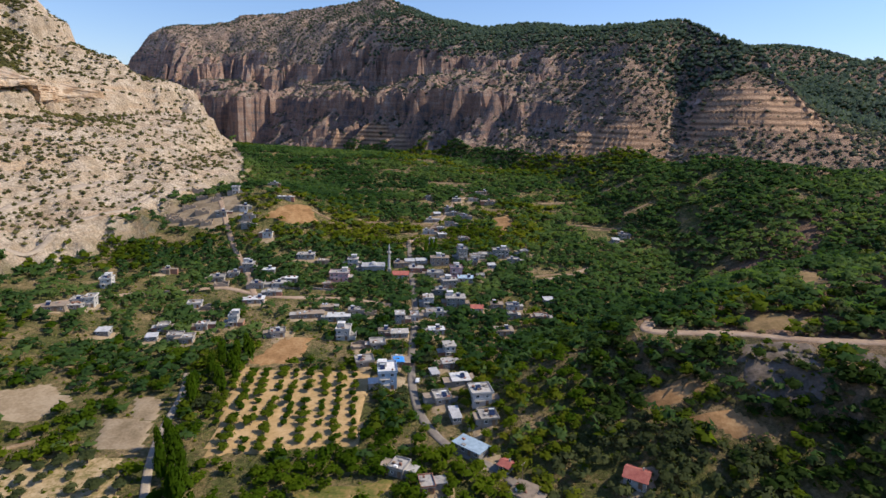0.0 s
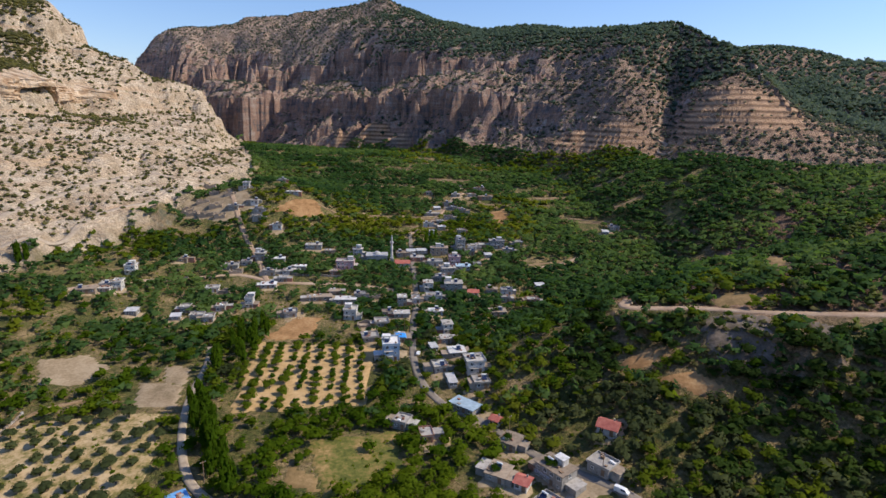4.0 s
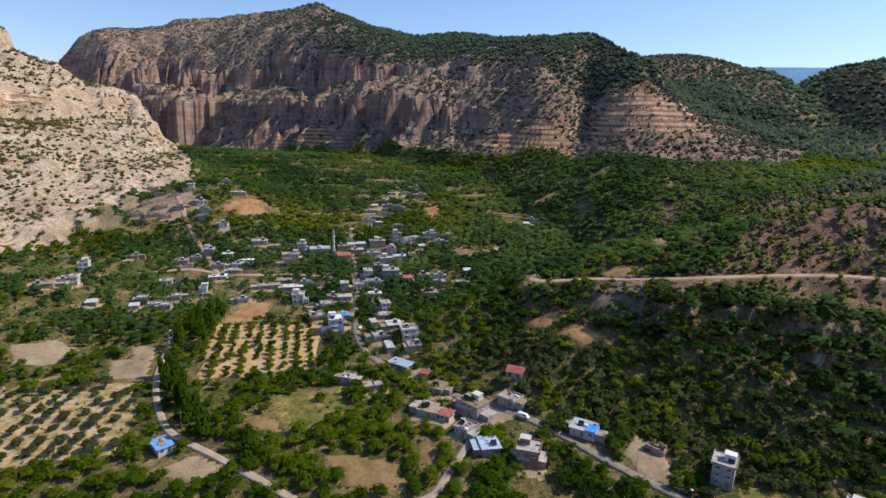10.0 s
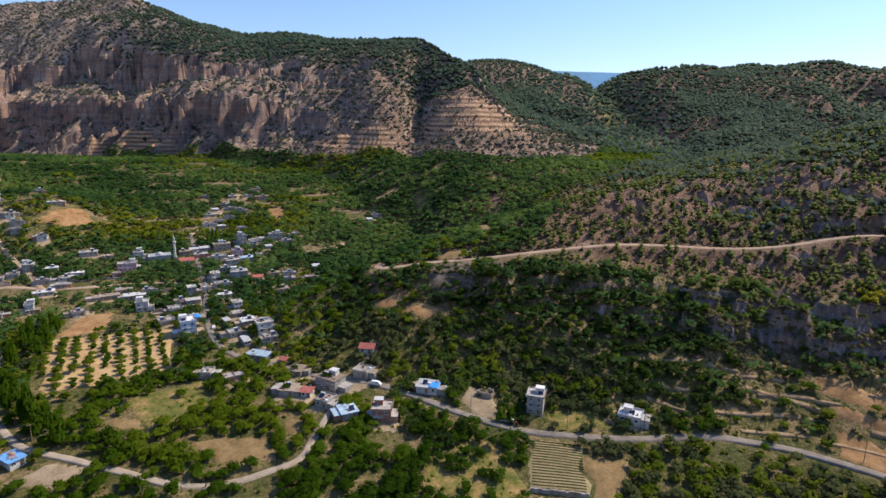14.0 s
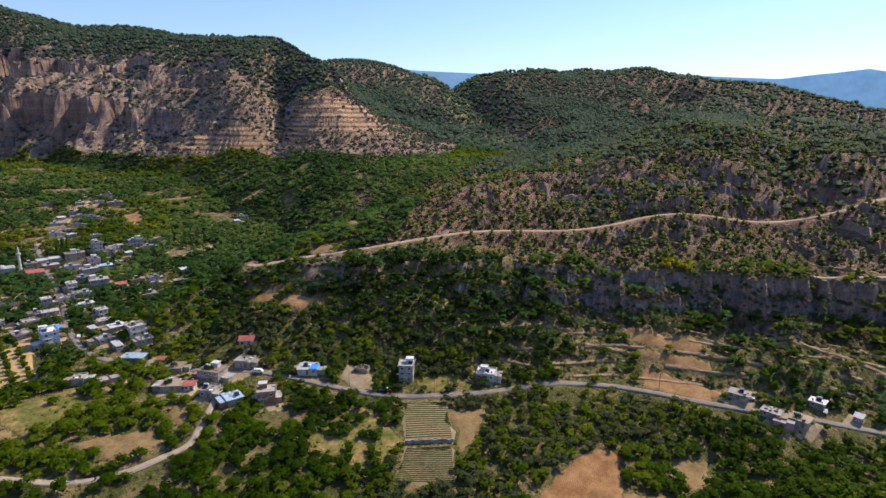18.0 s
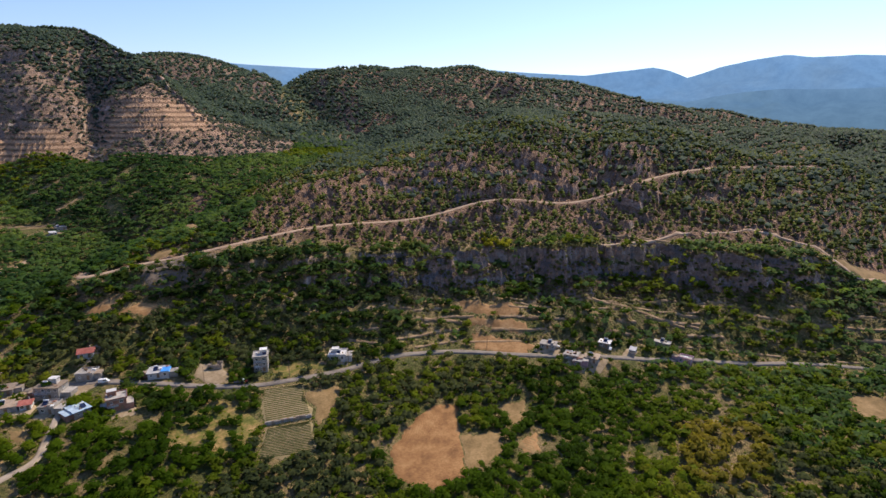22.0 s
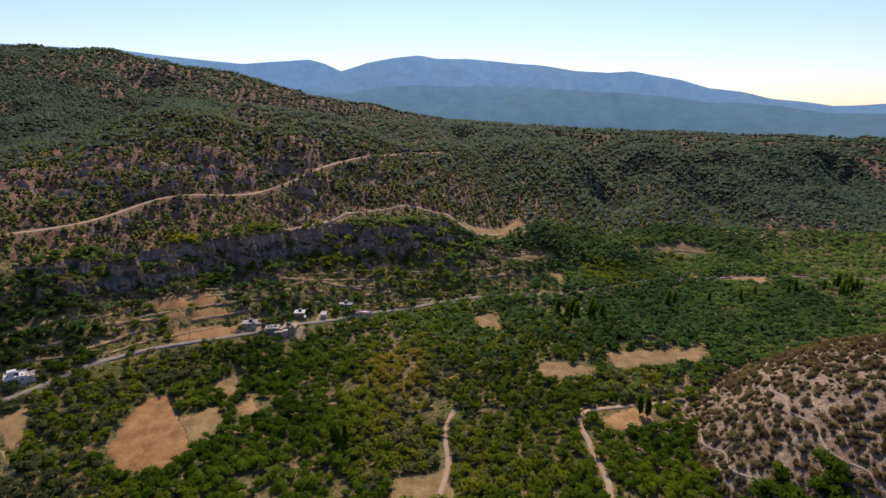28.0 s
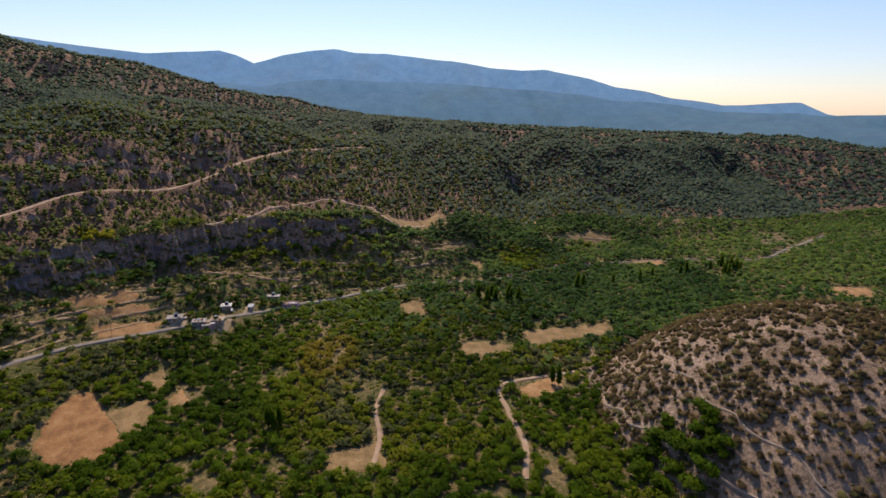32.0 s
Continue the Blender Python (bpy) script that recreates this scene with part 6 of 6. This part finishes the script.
# ---- the village ----
dice = random.Random(7)
yard_dice = random.Random(8)
GROUPS = {"main_street": "houses along the main street", "lower_street": "houses along the lower street", "junction": "houses round the road junction", "east_road": "houses along the east road", "mosque_quarter": "houses round the mosque",
          "centre": "houses in the village centre", "west_quarter": "houses of the west quarter", "upper_quarter": "houses of the old upper quarter", "upper_valley": "houses up the valley"}
for key, rows in HOUSES.items():
    for row in rows:
        house(*row, dice, GROUPS[key])
        if yard_dice.random() < .6:
            hx, hy, w, d, _, rot, _ = row
            c, s = math.cos(radians(rot)), math.sin(radians(rot))
            ox, oy = yard_dice.uniform(-3, 3), -yard_dice.uniform(0, 3)
            a, b = w * .42 + yard_dice.uniform(1, 3.5), d * .42 + yard_dice.uniform(1.5, 4)
            field("yard", [(hx + (ox + u) * c - (oy + v) * s, hy + (ox + u) * s + (oy + v) * c) for u, v in ((-a, -b), (a, -b * .8), (a * .9, b), (-a * .9, b * .8))])


# ---- single trees ----
def mesh_with_tint(name, co, tri, tint, mat, normals=None):
    me = raw_mesh(name, co, tri, normals is not None, normals)
    at = me.attributes.new("tint", "FLOAT", "POINT")
    at.data.foreach_set("value", np.full(len(co), tint, np.float32))
    me.materials.append(mat)
    return me


def trunk_mesh(seed, tall, thick):
    rnd = random.Random(seed)
    bm = bmesh.new()
    tube_into(bm, (0, 0, -.4), (.05, 0, tall * .5), thick, thick * .7, 6)
    for k in range(3):
        a = 2.1 * k + rnd.random()
        tube_into(bm, (.05, 0, tall * .42), (.5 * math.cos(a) * tall * .4, .5 * math.sin(a) * tall * .4, tall * .85), thick * .55, thick * .2, 5)
    return kept("trunk", bm, BARK)


def tree_prototype(name, label, seed, crown_data, wide, tall, mat, tint, lift):
    root = tagged(new(name), label, "tree")
    part("trunk", trunk_mesh(seed, lift + .35 * tall, .05 * wide), None, root)
    co, tri, out = crown_data
    me = mesh_with_tint("crown", co * np.array([wide, wide, tall]) + np.array([0, 0, lift]), tri, tint, mat, out)
    part("crown", me, None, root)
    return root


def plant(protos, spots, seed, group, spread=.18):
    rnd = random.Random(seed)
    used = set()
    for px, py in spots:
        k = rnd.randrange(len(protos))
        z = float(on_ground(px, py)) - .05
        s = 1 + rnd.uniform(-spread, spread)
        m = pose(px, py, z, 0, 0, rnd.uniform(0, 360)) @ Matrix.Diagonal((s, s, s * rnd.uniform(.9, 1.12), 1))
        if k in used:
            copy_thing(protos[k], m)
        else:
            used.add(k)
            protos[k].matrix_basis = m
            protos[k]["group"] = group


def lattice(origin, u, v, nu, nv, poly, seed, jitter=.5, miss=.05):
    rnd = random.Random(seed)
    out = []
    for i in range(nu):
        for j in range(nv):
            px = origin[0] + u[0] * i + v[0] * j + rnd.uniform(-jitter, jitter)
            py = origin[1] + u[1] * i + v[1] * j + rnd.uniform(-jitter, jitter)
            if rnd.random() > miss and bool(inside(np.array([px]), np.array([py]), poly)[0]):
                out.append((px, py))
    return out


FRUIT = [tree_prototype("orchard_tree", "round-crowned fruit tree in a planted orchard row", s, crown(200 + s, 4, 150, "round", .13, .85, True), 4.3, 3.0, BRIGHT if s % 3 else LEAF, .3 + .12 * (s % 3), .1) for s in range(5)]
plant(FRUIT, lattice((-86, 170), (6.3, .4), (-.6, 5.1), 10, 13, FIELDS["orchard"][0], 1, .3, .02), 2, "rows of orchard trees")
OLIVES = [tree_prototype("olive_tree", "grey-green olive tree on pale dry ground", s, crown(220 + s, 4, 150, "round", .12, .85, True), 6.2, 3.9, OLIVE, .35 + .15 * (s % 3), .1) for s in range(4)]
plant(OLIVES, lattice((-166, 110), (6.6, 1.0), (1.0, 7.4), 13, 9, [(-158, 160), (-103, 168), (-88, 136), (-92, 114), (-150, 110)], 3, .7, .1), 4, "olive trees in rows")
TALL = [tree_prototype("poplar", "tall slender dark green poplar", s, crown(240 + s, 5, 190, "tall", .17, .9, True), 3.6, 11, LEAF, .3 + .1 * s, .6) for s in range(3)]
YELLOW = foliage("yellow_leaves", (.16, .17, .008), (.26, .26, .012), (.38, .34, .02))
GLOW = [tree_prototype("fruit_tree", "bright yellow-green fruit tree above the crag", s, crown(260 + s, 4, 120, "round", .14, .85, True), 5.0, 3.8, YELLOW, .4 + .15 * s, .1) for s in range(2)]
plant(GLOW, lattice((293, 45), (4.6, 1.0), (.4, 4.4), 3, 6, [(285, 38), (312, 38), (312, 76), (285, 76)], 31, .6, .1), 32, "yellow-green trees on the bench")
rnd = random.Random(9)
spots = [(-100 + 14 * rnd.random() + 6 * k / 14, 196 + 50 * k / 14) for k in range(14)] + [(-92 + 30 * k / 16 + rnd.uniform(-4, 4), 172 - 50 * k / 16 + rnd.uniform(-3, 3)) for k in range(16)]
spots += [(306 + rnd.uniform(-9, 9), -226 + rnd.uniform(-7, 7)) for k in range(8)] + [(138 + rnd.uniform(-3, 3), -102 + rnd.uniform(-3, 3)) for k in range(4)] + [(178, -246), (176, -249), (-4, 400), (-8, 396), (-1, 404), (-248, 296), (-246, 300)]
spots += [(330 + 9 * k + rnd.uniform(-4, 4), -300 - 22 * k + rnd.uniform(-9, 9)) for k in range(9)] + [(392 + rnd.uniform(-14, 14), -470 + rnd.uniform(-16, 16)) for k in range(9)] + [(300 + rnd.uniform(-5, 5), -240 + rnd.uniform(-16, 16)) for k in range(5)]
plant(TALL, spots, 5, "poplars")


# ---- crop rows and walls ----
def crop_bed(poly, along, rows, seed):
    root = tagged(new("vegetable_bed"), "garden bed of pale soil with thin grey-green crop rows", "garden bed")
    r = np.random.RandomState(seed)
    (ax, ay), (bx, by), (cx, cy), (dx, dy) = poly
    for k in range(rows):
        f = (k + .5) / rows
        p, q = np.array([ax + (dx - ax) * f, ay + (dy - ay) * f]), np.array([bx + (cx - bx) * f, by + (cy - by) * f])
        n = 44
        t = np.linspace(.02, .98, n)[:, None]
        c = p + (q - p) * t
        side = np.array([-(q - p)[1], (q - p)[0]]) / np.hypot(*(q - p))
        lines = []
        for off, up in ((-.27, 0), (-.14, .24), (.14, .26), (.27, 0)):
            e = c + side * (off * (1 + .5 * r.randn(n, 1) * (up > 0)))
            z = on_ground(c[:, 0], c[:, 1])[:, None] + .27 + up * (.5 + .7 * r.rand(n, 1))
            lines.append(np.concatenate([e, z], 1))
        co = np.concatenate(lines)
        i = np.arange(3 * (n - 1))
        a = (i // (n - 1)) * n + i % (n - 1)
        quads = np.stack([a, a + 1, a + n + 1, a + n], -1)
        part("planted_ridge", mesh_with_tint("planted_ridge", co, quads, .45 + .4 * r.rand(), OLIVE), None, root)


crop_bed(FIELDS["rows"][0], 0, 19, 11)
crop_bed(FIELDS["rows"][1], 0, 19, 12)


def stone_wall(name, label, a, b, tall, thick, seed):
    """A dry-stone wall: two courses deep of rough blocks that follow the ground."""
    rnd = random.Random(seed)
    root = tagged(new(name), label, "wall")
    run = math.hypot(b[0] - a[0], b[1] - a[1])
    turn = math.degrees(math.atan2(b[1] - a[1], b[0] - a[0]))
    n = int(run / 1.3)
    for i in range(n):
        f = (i + .5) / n
        px, py = a[0] + (b[0] - a[0]) * f, a[1] + (b[1] - a[1]) * f
        z = float(on_ground(px, py))
        bm = bmesh.new()
        h = 0
        while h < tall:
            s = rnd.uniform(.4, .6)
            o = rnd.uniform(-.12, .12)
            box_into(bm, -.66 + o, .02 + o * .5, -thick / 2, thick / 2, h - .3, h + s - .33)
            box_into(bm, .05 + o * .5, .66, -thick / 2 + .05, thick / 2 + .05, h - .3, h + s - .34)
            h += s
        part("stone_course", bm, WALLS["stone"] if rnd.random() < .5 else WALLS["grey"], root, "", pose(px, py, z, 0, 0, turn + rnd.uniform(-3, 3)))
    return root


stone_wall("retaining_wall", "pale dry-stone wall between two garden beds", (91, 45.5), (109, 36), 1.6, .7, 21)
stone_wall("garden_wall", "rough stone wall beside the yard", (86, 100), (92, 110), 1.6, .6, 22)
stone_wall("garden_wall", "low stone wall above the road", (-60, 330), (-96, 332), 1.3, .6, 23)
stone_wall("field_wall", "broken stone wall along a field", (-150, 134), (-154, 164), 1.0, .6, 24)


# ---- mosque and minaret ----
def mosque(px, py, rot):
    root = tagged(new("mosque"), "small village mosque with grey walls and a low dome", "mosque")
    root.matrix_basis = pose(px, py, float(on_ground(px, py)), 0, 0, rot)
    part("wall", boxes((-7.5, 7.5, -5.5, 5.5, -1.5, 5.2)), WALLS["grey"], root)
    part("roof", boxes((-7.9, 7.9, -5.9, 5.9, 5.203, 5.5)), ROOFS["zinc"], root)
    bm = bmesh.new()
    bmesh.ops.create_uvsphere(bm, u_segments=16, v_segments=8, radius=2.6)
    for v in bm.verts:
        v.co.z = max(v.co.z, 0) * .8 + 5.5
    part("dome", bm, ROOFS["zinc"], root, "low metal dome")
    for k in range(5):
        cx = -6 + 3 * k
        if k == 2:
            part("door", DOOR_LEAF, None, root, "wooden door", pose(cx, -5.5, 0))
        else:
            win = part("window", WINDOW_FRAME, None, root, "", pose(cx, -5.5, 1.4) @ Matrix.Diagonal((1, 1, 1.7, 1)))
            part("pane", WINDOW_PANE, None, win)
    return root


def minaret(px, py):
    root = tagged(new("minaret"), "slender white minaret with a balcony and pointed cap", "minaret")
    root.matrix_basis = pose(px, py, float(on_ground(px, py)))
    part("base", boxes((-1.2, 1.2, -1.2, 1.2, -1, 4.5)), WALLS["white"], root)
    bm = bmesh.new()
    tube_into(bm, (0, 0, 4.5), (0, 0, 15.5), .85, .75, 14)
    part("shaft", bm, WALLS["white"], root)
    bm = bmesh.new()
    tube_into(bm, (0, 0, 14.2), (0, 0, 15.2), .85, 1.4, 14)
    tube_into(bm, (0, 0, 15.2), (0, 0, 16.1), 1.4, 1.4, 14)
    part("balcony", bm, WALLS["white"], root)
    bm = bmesh.new()
    tube_into(bm, (0, 0, 15.5), (0, 0, 18.2), .62, .6, 14)
    part("upper_shaft", bm, WALLS["white"], root)
    bm = bmesh.new()
    tube_into(bm, (0, 0, 18.2), (0, 0, 21.6), .78, .03, 14)
    part("cap", bm, ROOFS["zinc"], root, "pointed metal cap")
    bm = bmesh.new()
    tube_into(bm, (0, 0, 21.5), (0, 0, 22.4), .05, .02, 6)
    part("finial", bm, METAL, root)


mosque(-43, 366, 5)
minaret(-32, 362)

# ---- vehicles ----
RUBBER, n_, l_, b_ = material("rubber", .8)
b_.inputs["Base Color"].default_value = (.02, .02, .02, 1)


def car_paint(name, c):
    m, n, l, b = material(name, .3)
    b.inputs["Base Color"].default_value = (*c, 1)
    b.inputs["Coat Weight"].default_value = .5
    return m


CAR_WHITE, CAR_RED, CAR_DARK = car_paint("white_car_paint", (.75, .75, .74)), car_paint("red_paint", (.4, .06, .04)), car_paint("dark_car_paint", (.06, .07, .09))


def profile_body(points, half):
    """A body from a side outline, a little narrower at the top."""
    bm = bmesh.new()
    top = max(p[1] for p in points)
    rings = []
    for s in (-1, 1):
        rings.append([bm.verts.new((p[0], s * half * (1 - .14 * max(0, p[1] - .8) / (top - .75)), p[1])) for p in points])
    n = len(points)
    for i in range(n):
        j = (i + 1) % n
        bm.faces.new((rings[0][i], rings[0][j], rings[1][j], rings[1][i]))
    bm.faces.new(rings[0][::-1])
    bm.faces.new(rings[1])
    bmesh.ops.recalc_face_normals(bm, faces=bm.faces)
    bmesh.ops.bevel(bm, geom=bm.edges[:], offset=.05, segments=1, affect="EDGES")
    return bm


def vehicle(name, label, px, py, rot, outline, glass, mat, length, half=.85):
    root = tagged(new(name), label, "vehicle")
    root.matrix_basis = pose(px, py, float(on_ground(px, py)) + .34, 0, 0, rot)
    part("body", profile_body(outline, half), mat, root)
    part("windows", profile_body(glass, half + .012), GLASS, root, "dark side and front windows")
    for fx in (-length * .31, length * .31):
        for s in (-1, 1):
            bm = bmesh.new()
            tube_into(bm, (fx, s * (half - .12), .32), (fx, s * (half + .06), .32), .32, .32, 14)
            wheel = part("wheel", bm, RUBBER, root)
            bm = bmesh.new()
            tube_into(bm, (fx, s * (half + .05), .32), (fx, s * (half + .08), .32), .18, .18, 10)
            part("rim", bm, METAL, wheel)
    for s in (-1, 1):
        part("headlight", boxes((length / 2 - .1, length / 2 + .012, s * half * .65 - .16, s * half * .65 + .16, .62, .78)), WHITE, root, "clear headlight")
    return root


SEDAN = [(-2.05, .35), (2.05, .35), (2.1, .75), (1.1, .95), (.45, 1.42), (-1.0, 1.42), (-1.6, .98), (-2.1, .92)]
SEDAN_GLASS = [(.98, .98), (.42, 1.36), (-.95, 1.36), (-1.45, .98)]
VAN = [(-2.3, .35), (2.2, .35), (2.3, .9), (1.7, 1.2), (1.2, 1.9), (-2.3, 1.95)]
VAN_GLASS = [(1.62, 1.22), (1.15, 1.8), (-.2, 1.8), (-.2, 1.22)]
vehicle("car", "white car parked beside the main street", -8, 221, 82, SEDAN, SEDAN_GLASS, CAR_WHITE, 4.2)
vehicle("van", "white van parked on the road", 58, 123.5, -40, VAN, VAN_GLASS, CAR_WHITE, 4.6, .9)
vehicle("pickup", "dark pickup parked by the roadside", 67, 117.5, -48, [(-2.5, .4), (2.3, .4), (2.35, .95), (1.4, 1.1), (.9, 1.7), (-.4, 1.7), (-.55, 1.05), (-2.5, 1.05)], [(1.3, 1.12), (.86, 1.62), (-.36, 1.62), (-.4, 1.12)], CAR_DARK, 4.9, .88)
vehicle("car", "white car standing near the roadside house", 240, -22, -50, SEDAN, SEDAN_GLASS, CAR_WHITE, 4.2)
vehicle("car", "white car beside a low shed", 258, -47, 20, SEDAN, SEDAN_GLASS, CAR_WHITE, 4.2)


def tractor(px, py, rot):
    root = tagged(new("tractor"), "red tractor with a trailer parked by the road", "tractor")
    root.matrix_basis = pose(px, py, float(on_ground(px, py)) + .34, 0, 0, rot)
    part("bonnet", profile_body([(.2, .7), (1.9, .7), (1.95, 1.15), (.2, 1.35)], .38), CAR_RED, root)
    part("cab", profile_body([(-1.0, .8), (.25, .8), (.15, 2.2), (-.85, 2.2)], .55), CAR_WHITE, root)
    for fx, s, rad in ((-.7, -1, .75), (-.7, 1, .75), (1.5, -1, .42), (1.5, 1, .42)):
        bm = bmesh.new()
        tube_into(bm, (fx, s * .62, rad), (fx, s * .95, rad), rad, rad, 14)
        part("wheel", bm, RUBBER, root)
    part("trailer", boxes((-4.6, -1.6, -.9, .9, .8, 1.5)), CAR_DARK, root)


tractor(103, 78.6, -38)


# ---- poles along the roads ----
def utility_pole(px, py, rot):
    root = tagged(new("utility_pole"), "wooden utility pole with a crossarm", "pole", "utility poles along the roads")
    root.matrix_basis = pose(px, py, float(on_ground(px, py)), 0, 0, rot)
    bm = bmesh.new()
    tube_into(bm, (0, 0, -.5), (0, 0, 8.5), .14, .09, 7)
    part("post", bm, TIMBER, root)
    arm = part("crossarm", boxes((-.9, .9, -.06, .06, 7.9, 8.05)), TIMBER, root)
    for dx in (-.8, 0, .8):
        bm = bmesh.new()
        tube_into(bm, (dx, 0, 8.05), (dx, 0, 8.25), .05, .04, 6)
        part("insulator", bm, WHITE, arm)
    return root


first = utility_pole(122, 68, 60)
for px, py, rot in ((90, 92, 50), (54, 131, 45), (152, 57, 70), (184, 43, 65), (216, 10, 40), (246, -36, 35), (27, 154, 50), (-16, 246, 90), (-17, 284, 90), (-72, 128, 40), (-20, 330, 90), (286, -88, 35)):
    copy_thing(first, pose(px, py, float(on_ground(px, py)), 0, 0, rot))
